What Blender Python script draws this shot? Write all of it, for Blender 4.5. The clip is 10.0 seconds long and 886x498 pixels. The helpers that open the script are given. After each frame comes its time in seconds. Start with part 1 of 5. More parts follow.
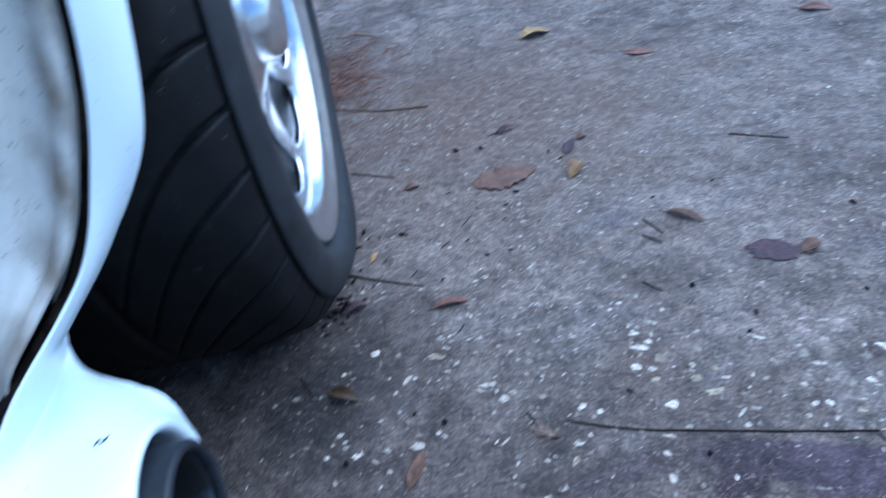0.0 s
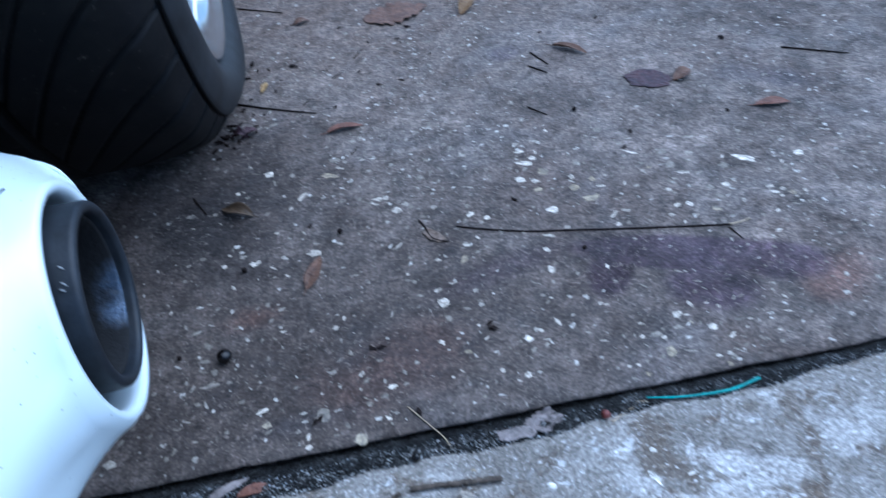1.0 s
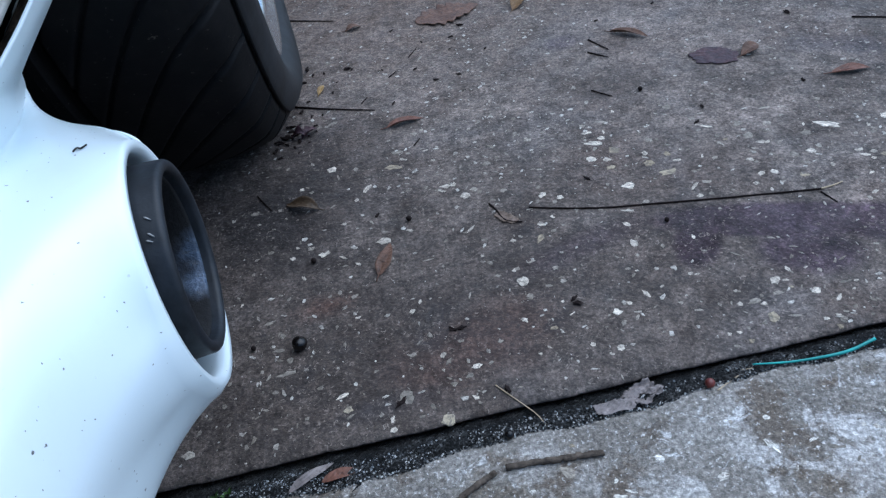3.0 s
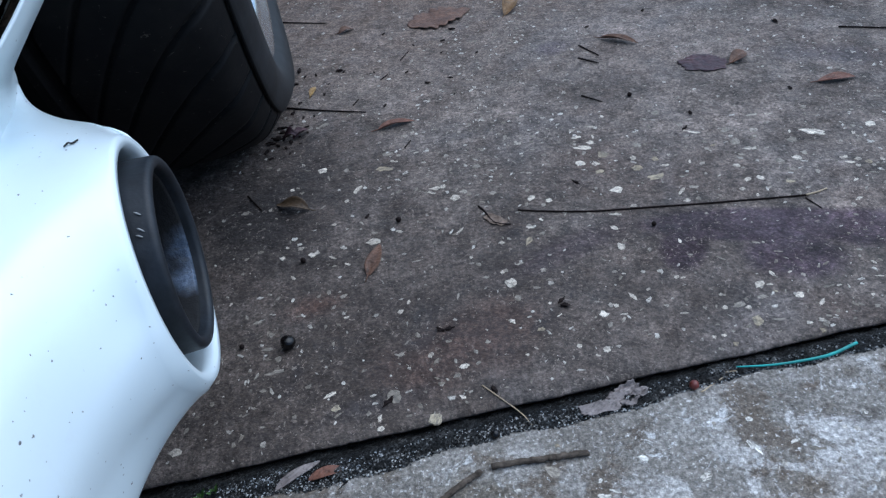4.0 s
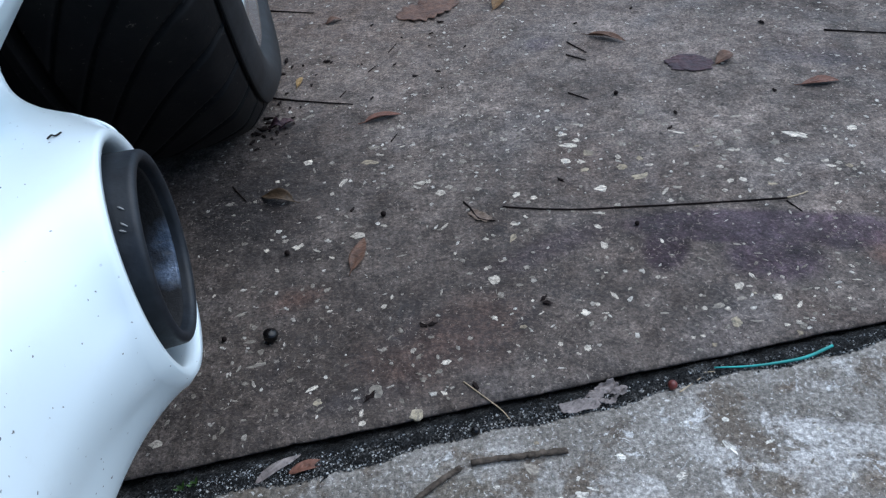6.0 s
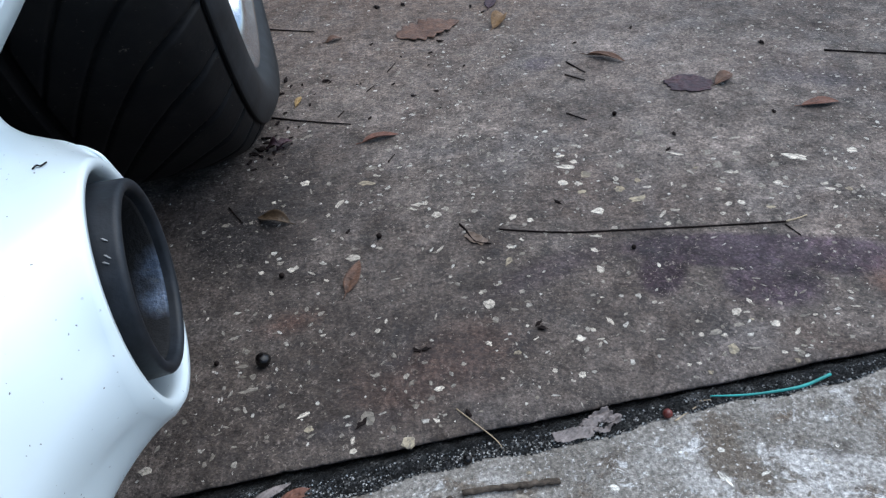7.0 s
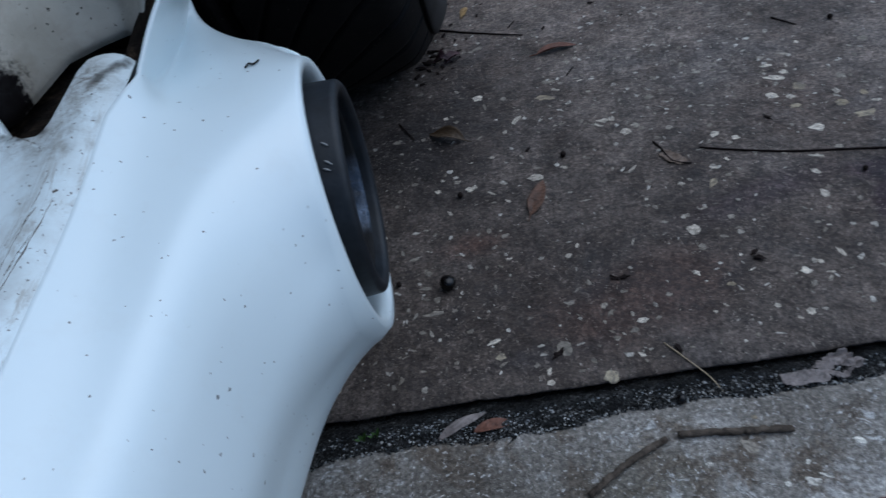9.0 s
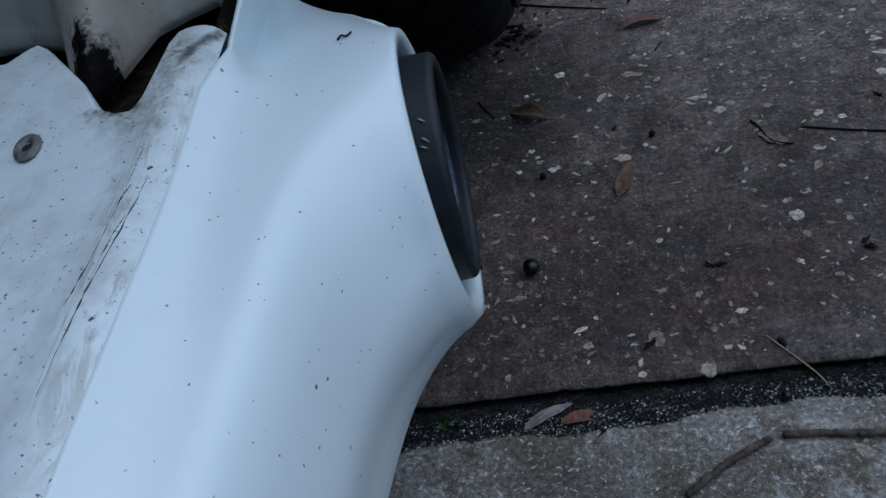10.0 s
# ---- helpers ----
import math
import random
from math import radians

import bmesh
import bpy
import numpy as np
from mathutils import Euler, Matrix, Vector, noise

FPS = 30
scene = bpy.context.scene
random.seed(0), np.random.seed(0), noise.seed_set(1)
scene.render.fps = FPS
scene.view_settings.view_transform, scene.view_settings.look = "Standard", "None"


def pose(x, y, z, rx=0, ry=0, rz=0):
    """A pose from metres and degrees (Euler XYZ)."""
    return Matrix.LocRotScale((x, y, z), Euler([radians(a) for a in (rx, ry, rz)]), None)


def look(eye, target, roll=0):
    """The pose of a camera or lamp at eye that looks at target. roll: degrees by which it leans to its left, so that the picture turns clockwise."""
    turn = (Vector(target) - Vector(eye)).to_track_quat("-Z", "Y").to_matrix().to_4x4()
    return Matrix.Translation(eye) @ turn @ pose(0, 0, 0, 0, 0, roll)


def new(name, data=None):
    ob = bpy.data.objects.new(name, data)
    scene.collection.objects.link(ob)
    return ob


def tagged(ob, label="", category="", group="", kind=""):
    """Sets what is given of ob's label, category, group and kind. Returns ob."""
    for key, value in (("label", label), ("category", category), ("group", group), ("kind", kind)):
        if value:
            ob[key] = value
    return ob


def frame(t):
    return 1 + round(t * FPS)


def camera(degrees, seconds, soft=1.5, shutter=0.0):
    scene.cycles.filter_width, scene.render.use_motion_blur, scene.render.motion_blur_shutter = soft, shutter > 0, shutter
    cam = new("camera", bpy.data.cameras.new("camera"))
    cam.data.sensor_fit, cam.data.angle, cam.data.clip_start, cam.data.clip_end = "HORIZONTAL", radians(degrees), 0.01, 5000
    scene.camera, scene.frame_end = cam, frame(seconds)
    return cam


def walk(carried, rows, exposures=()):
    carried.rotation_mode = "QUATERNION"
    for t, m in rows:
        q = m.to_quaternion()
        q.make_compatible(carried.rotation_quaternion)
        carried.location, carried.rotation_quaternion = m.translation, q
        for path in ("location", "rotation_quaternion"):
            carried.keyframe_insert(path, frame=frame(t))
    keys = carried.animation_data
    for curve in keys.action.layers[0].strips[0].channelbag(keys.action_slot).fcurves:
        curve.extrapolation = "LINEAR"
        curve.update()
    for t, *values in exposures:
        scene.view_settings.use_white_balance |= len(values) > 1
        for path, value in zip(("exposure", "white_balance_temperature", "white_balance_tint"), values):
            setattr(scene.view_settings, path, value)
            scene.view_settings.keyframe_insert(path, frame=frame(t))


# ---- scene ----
cam = camera(60.7, 10.0, soft=1.3, shutter=0.4)
PATH = [
    (0, (0.0822, -0.0726, 0.5521), (-0.0706, 1.0426, -0.2288), -12.0),
    (0.2, (0.0534, -0.0856, 0.5322), (-0.1349, 1.0090, -0.2699), -11.4),
    (0.3, (0.0500, -0.0897, 0.5227), (-0.1466, 0.9939, -0.2925), -11.9),
    (0.5, (0.0589, -0.0993, 0.5083), (-0.1281, 0.9597, -0.3404), -12.6),
    (0.7, (0.0637, -0.1165, 0.4932), (-0.0397, 0.9213, -0.3946), -9.7),
    (0.8, (0.0720, -0.1240, 0.5070), (-0.0300, 1.3550, -0.8350), -9.7),
    (1, (0.0692, -0.1411, 0.5103), (0.0904, 0.8398, -0.4459), -6.5),
    (1.2, (0.0750, -0.1590, 0.4980), (0.1450, 1.2630, -0.9070), -5.9),
    (1.5, (0.0637, -0.1665, 0.4768), (0.1206, 0.8158, -0.4768), -6.4),
    (2, (0.0390, -0.1603, 0.4562), (0.0541, 0.8419, -0.4774), -10.5),
    (2.5, (0.0295, -0.1528, 0.4576), (-0.0096, 0.8706, -0.4528), -12.0),
    (4, (0.0308, -0.1596, 0.4583), (0.0096, 0.8789, -0.4357), -10.0),
    (4.5, (0.0281, -0.1610, 0.4576), (0.0110, 0.8727, -0.4418), -9.6),
    (5, (0.0288, -0.1603, 0.4569), (0.0103, 0.8700, -0.4459), -9.5),
    (5.2, (0.0329, -0.1576, 0.4603), (0.0247, 0.8727, -0.4432), -8.9),
    (6.3, (0.0322, -0.1576, 0.4672), (0.0343, 0.8638, -0.4459), -8.0),
    (6.5, (0.0363, -0.1500, 0.4706), (0.0363, 0.8850, -0.4268), -8.1),
    (7, (0.0438, -0.1480, 0.4679), (0.0384, 0.8891, -0.4268), -8.2),
    (7.5, (0.0343, -0.1356, 0.4644), (-0.0110, 0.8939, -0.4384), -9.8),
    (8, (0.0110, -0.1349, 0.4439), (-0.1117, 0.8837, -0.4637), -14.0),
    (8.5, (-0.0041, -0.1343, 0.4350), (-0.1555, 0.8583, -0.4973), -15.1),
    (9, (-0.0192, -0.1165, 0.4384), (-0.2507, 0.8405, -0.5144), -16.1),
    (9.5, (-0.0349, -0.1062, 0.4336), (-0.3336, 0.8343, -0.5165), -18.1),
    (10, (-0.0404, -0.1028, 0.4295), (-0.3795, 0.8206, -0.5240), -19.8),
]
# exposure of the clip's camera, in stops, and its white balance
EXPOSURE = [(0.0, 1.22, 4500, 4), (0.5, 0.92, 4450, 4), (1.0, 1.02, 4550, 4), (1.5, 1.04, 4850, 4), (2.0, 1.02, 4900, 4), (2.5, 0.78, 5000, 4), (4.5, 0.66, 5250, 4), (6.5, 0.72, 5550, 4), (7.5, 0.94, 5750, 4), (8.0, 0.36, 5550, 4), (8.5, 0.12, 5400, 4), (9.3, -0.41, 5150, 4), (10.0, -0.56, 5150, 4)]
walk(cam, [(t, look(eye, target, roll)) for t, eye, target, roll in PATH], EXPOSURE)


# ---- light: open shade under a pale overcast sky ----
world = bpy.data.worlds.new("sky")
scene.world = world
world.use_nodes = True
wn = world.node_tree.nodes
sky = wn.new("ShaderNodeTexSky")
sky.sky_type, sky.sun_disc = "NISHITA", False
sky.sun_elevation, sky.sun_rotation = radians(60), radians(66)
sky.air_density, sky.dust_density = 1.0, 2.0
wn["Background"].inputs["Strength"].default_value = 0.09
world.node_tree.links.new(sky.outputs[0], wn["Background"].inputs["Color"])
sun = new("sun", bpy.data.lights.new("sun", "SUN"))
sun.data.energy, sun.data.angle, sun.data.color = 1.9, radians(85), (1.0, 0.97, 0.94)
sun.matrix_world = look((1.35, 1.0, 2.6), (0, 0.4, 0))


# ---- materials ----
class Mat:
    """A node material with a few short ways to add nodes."""

    def __init__(self, name, rough=0.6, metal=0.0, spec=0.5):
        self.m = bpy.data.materials.new(name)
        self.m.use_nodes = True
        self.t = self.m.node_tree
        self.b = self.t.nodes["Principled BSDF"]
        self.b.inputs["Roughness"].default_value = rough
        self.b.inputs["Metallic"].default_value = metal
        self.b.inputs["Specular IOR Level"].default_value = spec
        self.co = self.t.nodes.new("ShaderNodeTexCoord").outputs["Object"]

    def put(self, value, socket):
        if hasattr(value, "links"):
            self.t.links.new(value, socket)
        elif isinstance(value, (tuple, list)) and len(value) == 3 and socket.type == "RGBA":
            socket.default_value = (*value, 1)
        else:
            socket.default_value = value

    def noise(self, scale, detail=4.0, rough=0.55, distort=0.0, co=None):
        n = self.t.nodes.new("ShaderNodeTexNoise")
        self.put(co or self.co, n.inputs["Vector"])
        for k, v in (("Scale", scale), ("Detail", detail), ("Roughness", rough), ("Distortion", distort)):
            n.inputs[k].default_value = v
        return n.outputs["Fac"]

    def cells(self, scale, feature="F1", out="Distance", rand=1.0, co=None):
        n = self.t.nodes.new("ShaderNodeTexVoronoi")
        n.feature = feature
        self.put(co or self.co, n.inputs["Vector"])
        n.inputs["Scale"].default_value = scale
        n.inputs["Randomness"].default_value = rand
        return n.outputs[out]

    def warp(self, scale, amount):
        n = self.t.nodes.new("ShaderNodeTexNoise")
        self.put(self.co, n.inputs["Vector"])
        n.inputs["Scale"].default_value, n.inputs["Detail"].default_value = scale, 3.0
        v = self.t.nodes.new("ShaderNodeVectorMath")
        v.operation = "MULTIPLY_ADD"
        self.put(n.outputs["Color"], v.inputs[0])
        v.inputs[1].default_value = (amount, amount, amount)
        self.put(self.co, v.inputs[2])
        return v.outputs[0]

    def ramp(self, fac, *stops):
        n = self.t.nodes.new("ShaderNodeValToRGB")
        e = n.color_ramp.elements
        while len(e) < len(stops):
            e.new(0.5)
        for el, (p, c) in zip(e, stops):
            el.position = p
            el.color = (c, c, c, 1) if isinstance(c, (int, float)) else (*c, 1)
        self.put(fac, n.inputs["Fac"])
        return n.outputs["Color"]

    def mix(self, fac, a, b, blend="MIX"):
        n = self.t.nodes.new("ShaderNodeMix")
        n.data_type, n.blend_type = "RGBA", blend
        self.put(fac, n.inputs[0])
        self.put(a, n.inputs[6])
        self.put(b, n.inputs[7])
        return n.outputs[2]

    def math(self, op, a, b=0.0, clamp=False):
        n = self.t.nodes.new("ShaderNodeMath")
        n.operation, n.use_clamp = op, clamp
        self.put(a, n.inputs[0])
        self.put(b, n.inputs[1])
        return n.outputs[0]

    def mapped(self, loc=(0, 0, 0), rot=(0, 0, 0), scale=(1, 1, 1), co=None):
        n = self.t.nodes.new("ShaderNodeMapping")
        self.put(co or self.co, n.inputs["Vector"])
        n.vector_type = "TEXTURE"
        n.inputs["Location"].default_value = loc
        n.inputs["Rotation"].default_value = rot
        n.inputs["Scale"].default_value = scale
        return n.outputs[0]

    def blob(self, x, y, rx, ry, turn=0.0, wobble=0.35, soft=0.35, grain=9.0, z=0.0):
        """A stain's mask: an ellipse with a ragged edge."""
        co = self.mapped((x, y, z), (0, 0, radians(turn)), (rx, ry, max(rx, ry)))
        n = self.t.nodes.new("ShaderNodeVectorMath")
        n.operation = "LENGTH"
        self.put(co, n.inputs[0])
        d = self.math("ADD", n.outputs["Value"], self.math("MULTIPLY", self.math("SUBTRACT", self.noise(grain, 5.0, 0.6), 0.5), wobble * 4))
        return self.ramp(d, (1.0 - soft, 1.0), (1.0, 0.0))

    def random(self):
        return self.t.nodes.new("ShaderNodeObjectInfo").outputs["Random"]

    def island(self):
        return self.t.nodes.new("ShaderNodeNewGeometry").outputs["Random Per Island"]

    def bump(self, height, strength=0.5, distance=0.002):
        n = self.t.nodes.new("ShaderNodeBump")
        n.inputs["Strength"].default_value = strength
        n.inputs["Distance"].default_value = distance
        self.put(height, n.inputs["Height"])
        old = self.b.inputs["Normal"].links
        if old:
            self.t.links.new(old[0].from_socket, n.inputs["Normal"])
        self.t.links.new(n.outputs[0], self.b.inputs["Normal"])
        return self

    def color(self, c):
        self.put(c, self.b.inputs["Base Color"])
        return self

    def rough(self, r):
        self.put(r, self.b.inputs["Roughness"])
        return self


def concrete_dark():
    k = Mat("weathered_concrete", 0.85, spec=0.3)
    big = k.ramp(k.noise(4.5, 7, 0.68, 0.5), (0.32, (0.058, 0.050, 0.043)), (0.5, (0.105, 0.093, 0.080)), (0.68, (0.155, 0.138, 0.120)))
    mid = k.ramp(k.noise(19, 7, 0.7), (0.32, 0.34), (0.5, 0.95), (0.68, 1.6))
    c = k.mix(1.0, big, mid, "MULTIPLY")
    pale = k.blob(0.18, 0.98, 0.55, 0.40, 10, 0.25, 0.9, 4)
    c = k.mix(k.math("MULTIPLY", pale, 0.40), c, (0.175, 0.160, 0.138))
    patches = k.math("MULTIPLY", k.ramp(k.noise(7, 6, 0.62, 0.6), (0.50, 0.0), (0.66, 1.0)), 0.45)
    c = k.mix(patches, c, (0.068, 0.050, 0.040))
    grey = k.math("MULTIPLY", k.ramp(k.noise(9, 5, 0.6, 0.3, k.mapped((3.1, 1.7, 0))), (0.52, 0.0), (0.68, 1.0)), 0.40)
    c = k.mix(grey, c, (0.135, 0.132, 0.128))
    # exhaust soot and the car's shade, both painted into the concrete
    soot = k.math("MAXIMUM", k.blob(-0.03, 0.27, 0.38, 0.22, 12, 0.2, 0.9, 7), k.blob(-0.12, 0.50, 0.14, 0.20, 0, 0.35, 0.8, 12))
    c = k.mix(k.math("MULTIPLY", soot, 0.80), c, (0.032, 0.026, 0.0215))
    # shade between tyre and sill, painted near black
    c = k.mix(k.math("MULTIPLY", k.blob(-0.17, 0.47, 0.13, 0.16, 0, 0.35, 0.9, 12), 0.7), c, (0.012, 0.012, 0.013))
    c = k.mix(k.math("MULTIPLY", k.blob(0.03, 0.25, 0.10, 0.05, 20, 0.35, 0.8, 13), 0.45), c, (0.060, 0.032, 0.024))
    c = k.mix(k.math("MULTIPLY", k.blob(-0.10, 0.325, 0.035, 0.018, 10, 0.35, 0.8, 30), 0.5), c, (0.075, 0.04, 0.028))
    c = k.mix(k.math("MULTIPLY", k.blob(0.425, 0.285, 0.05, 0.030, 20, 0.3, 0.8, 16), 0.55), c, (0.14, 0.072, 0.05))
    c = k.mix(k.math("MULTIPLY", k.blob(-0.05, 0.205, 0.05, 0.014, 8, 0.4, 0.8, 40), 0.6), c, (0.030, 0.028, 0.029))
    purple = k.blob(0.305, 0.336, 0.120, 0.027, -13, 0.10, 0.25, 18)
    for x, y, rx, ry, turn in ((0.228, 0.322, 0.024, 0.034, -20), (0.312, 0.293, 0.046, 0.036, -18), (0.385, 0.312, 0.05, 0.030, -14)):
        purple = k.math("MAXIMUM", purple, k.blob(x, y, rx, ry, turn, 0.12, 0.35, 24))
    rim = k.math("MULTIPLY", k.blob(0.13, 0.345, 0.09, 0.022, 20, 0.2, 0.6, 16), 0.55)
    stained = k.mix(1.0, c, (0.49, 0.41, 0.60), "MULTIPLY")
    c = k.mix(k.math("MULTIPLY", k.math("MAXIMUM", purple, rim), 0.95), c, stained)
    c = k.mix(k.math("MULTIPLY", k.blob(0.495, 0.60, 0.08, 0.03, -25, 0.3, 0.7, 10), 0.6), c, (0.045, 0.043, 0.05))
    c = k.mix(k.math("MULTIPLY", k.blob(0.195, 0.727, 0.026, 0.02, 0, 0.3, 0.4, 28), 0.6), c, (0.060, 0.054, 0.066))
    c = k.mix(k.math("MULTIPLY", k.blob(0.0, 1.10, 0.46, 0.48, 0, 0.3, 0.9, 7), 0.85), c, (0.090, 0.066, 0.048))
    c = k.mix(k.math("MULTIPLY", k.blob(-0.27, 1.34, 0.14, 0.26, 0, 0.4, 0.9, 14), 0.8), c, (0.060, 0.034, 0.022))
    c = k.mix(0.6, c, k.ramp(k.noise(300, 4, 0.7), (0.34, 0.25), (0.5, 0.95), (0.66, 2.1)), "MULTIPLY")
    c = k.mix(0.75, c, k.ramp(k.noise(70, 5, 0.7, 0.6, k.mapped((2.7, 0.4, 0))), (0.34, 0.40), (0.5, 0.95), (0.66, 1.65)), "MULTIPLY")
    c = k.mix(0.3, c, k.ramp(k.noise(1400, 2), (0.35, 0.5), (0.65, 1.6)), "MULTIPLY")
    ragged = k.warp(420, 0.004)
    pits = k.math("MULTIPLY", k.ramp(k.cells(150, co=ragged), (0.09, 1.0), (0.20, 0.0)), k.ramp(k.noise(34, 3), (0.42, 0.0), (0.6, 1.0)))
    c = k.mix(k.math("MULTIPLY", pits, 0.9), c, (0.012, 0.011, 0.010))
    damp = k.math("MULTIPLY", k.ramp(k.noise(21, 7, 0.72, 0.7, k.mapped((5.2, 0.3, 0))), (0.54, 0.0), (0.66, 1.0)), k.blob(0.06, 0.27, 0.46, 0.20, 8, 0.2, 0.9, 6))
    c = k.mix(k.math("MULTIPLY", damp, 0.75), c, (0.020, 0.019, 0.020))
    crevice = k.ramp(k.noise(170, 6, 0.75, 0.4, k.mapped((0.9, 2.3, 0))), (0.36, 1.0), (0.45, 0.0))
    c = k.mix(k.math("MULTIPLY", crevice, 0.75), c, (0.020, 0.017, 0.015))
    wisps = k.math("MULTIPLY", k.ramp(k.noise(260, 3, 0.6, 1.2), (0.60, 0.0), (0.66, 1.0)), k.ramp(k.noise(14, 4), (0.4, 0.2), (0.65, 1.0)))
    c = k.mix(k.math("MULTIPLY", wisps, 0.65), c, (0.27, 0.245, 0.21))
    flecks = k.math("MULTIPLY", k.ramp(k.noise(95, 5, 0.65, 1.8), (0.645, 0.0), (0.675, 1.0)), k.ramp(k.noise(9, 3), (0.38, 0.0), (0.55, 1.0)))
    c = k.mix(k.math("MULTIPLY", flecks, 0.6), c, (0.32, 0.29, 0.25))
    sand = k.cells(620, out="Color")
    c = k.mix(0.24, c, k.mix(1.0, k.ramp(sand, (0.15, 0.45), (0.55, 1.0), (0.9, 1.9)), c, "MULTIPLY"))
    k.color(k.mix(1.0, c, (1.13, 1.03, 1.02), "MULTIPLY"))
    k.rough(k.ramp(k.noise(30, 4), (0.3, 0.6), (0.7, 0.95)))
    k.bump(k.noise(900, 2), 0.3, 0.0008).bump(k.noise(110, 5, 0.62), 0.8, 0.004).bump(k.noise(12, 3), 0.25, 0.006)
    return k.m


def concrete_pale():
    k = Mat("scaled_concrete", 0.9, spec=0.25)
    base = k.ramp(k.noise(11, 6, 0.62), (0.3, (0.130, 0.120, 0.106)), (0.5, (0.19, 0.18, 0.163)), (0.7, (0.245, 0.238, 0.222)))
    scales = k.ramp(k.noise(24, 8, 0.70, 0.5), (0.50, 0.0), (0.55, 1.0))
    drift = k.math("MAXIMUM", k.blob(0.23, 0.11, 0.17, 0.08, 20, 0.3, 0.9, 12), k.ramp(k.noise(8, 3, 0.5, 0.0, k.mapped((0.3, 0.0, 0))), (0.48, 0.05), (0.62, 0.8)))
    c = k.mix(k.math("MULTIPLY", k.math("MULTIPLY", scales, drift), 0.85), base, (0.47, 0.467, 0.455))
    dirt = k.ramp(k.noise(16, 8, 0.72, 0.4, k.mapped((1.3, 0.4, 0))), (0.53, 0.0), (0.60, 1.0))
    c = k.mix(k.math("MULTIPLY", dirt, 0.78), c, (0.092, 0.074, 0.056))
    for x, y, rx, ry, f, tone in ((0.140, 0.149, 0.026, 0.010, 0.65, (0.088, 0.077, 0.064)), (0.23, 0.085, 0.05, 0.02, 0.6, (0.10, 0.076, 0.05)), (0.2675, 0.162, 0.014, 0.006, 0.75, (0.10, 0.078, 0.058)), (0.295, 0.168, 0.012, 0.006, 0.7, (0.09, 0.078, 0.062)), (0.291, 0.131, 0.016, 0.008, 0.7, (0.08, 0.072, 0.062)), (0.269, 0.1425, 0.010, 0.006, 0.65, (0.085, 0.074, 0.060)), (0.219, 0.147, 0.012, 0.007, 0.5, (0.10, 0.085, 0.066)), (0.0, 0.10, 0.06, 0.03, 0.45, (0.085, 0.080, 0.060)), (-0.09, 0.10, 0.11, 0.05, 0.65, (0.072, 0.064, 0.054)), (0.30, 0.085, 0.04, 0.014, 0.6, (0.10, 0.070, 0.042))):
        c = k.mix(k.math("MULTIPLY", k.blob(x, y, rx, ry, 12, 0.4, 0.8, 26), f), c, tone)
    chalk = k.math("MULTIPLY", k.ramp(k.noise(62, 6, 0.72, 0.9, k.mapped((0.7, 0.2, 0))), (0.58, 0.0), (0.62, 1.0)), k.ramp(k.noise(12, 2), (0.42, 0.1), (0.6, 1.0)))
    c = k.mix(k.math("MULTIPLY", k.ramp(k.noise(330, 3, 0.6, 0.5), (0.60, 0.0), (0.66, 1.0)), 0.7), c, (0.48, 0.48, 0.47))
    c = k.mix(k.math("MULTIPLY", chalk, 0.75), c, (0.50, 0.51, 0.51))
    pits = k.math("MULTIPLY", k.ramp(k.cells(190, co=k.warp(400, 0.005)), (0.08, 1.0), (0.18, 0.0)), k.ramp(k.noise(30, 3), (0.48, 0.0), (0.6, 1.0)))
    c = k.mix(k.math("MULTIPLY", pits, 0.8), c, (0.03, 0.028, 0.025))
    c = k.mix(0.72, c, k.ramp(k.noise(300, 4, 0.72), (0.35, 0.35), (0.5, 0.95), (0.65, 1.75)), "MULTIPLY")
    c = k.mix(0.22, c, k.mix(1.0, k.ramp(k.cells(480, out="Color"), (0.15, 0.4), (0.55, 1.0), (0.9, 1.8)), c, "MULTIPLY"))
    c = k.mix(0.35, c, k.ramp(k.noise(1400, 2), (0.35, 0.5), (0.65, 1.6)), "MULTIPLY")
    k.color(k.mix(1.0, c, (1.12, 1.08, 1.06), "MULTIPLY"))
    k.bump(k.noise(800, 2), 0.6, 0.001).bump(k.noise(75, 7, 0.7), 0.8, 0.004)
    return k.m


def soil():
    k = Mat("wet_black_grit", 0.6, spec=0.25)
    c = k.ramp(k.noise(55, 6, 0.65), (0.38, (0.005, 0.005, 0.005)), (0.55, (0.018, 0.0175, 0.017)), (0.72, (0.070, 0.067, 0.063)))
    c = k.mix(1.0, c, k.ramp(k.noise(480, 3, 0.7), (0.34, 0.2), (0.66, 2.2)), "MULTIPLY")
    c = k.mix(1.0, c, k.ramp(k.cells(760, out="Color"), (0.2, 0.3), (0.55, 1.2), (0.85, 3.6)), "MULTIPLY")
    # pale dots painted as glints on the wet grit
    g = k.cells(330, co=k.warp(500, 0.004))
    wet = k.math("MAXIMUM", k.ramp(k.noise(26, 4), (0.46, 0.0), (0.62, 1.0)), k.blob(-0.115, 0.160, 0.045, 0.012, 6, 0.35, 0.8, 40))
    c = k.mix(k.math("MULTIPLY", k.ramp(g, (0.14, 1.0), (0.24, 0.0)), wet), c, (0.42, 0.45, 0.48))
    k.color(c)
    k.rough(k.ramp(k.noise(90, 3), (0.35, 0.35), (0.65, 0.85)))
    k.bump(k.noise(420, 6, 0.8), 1.0, 0.010)
    return k.m


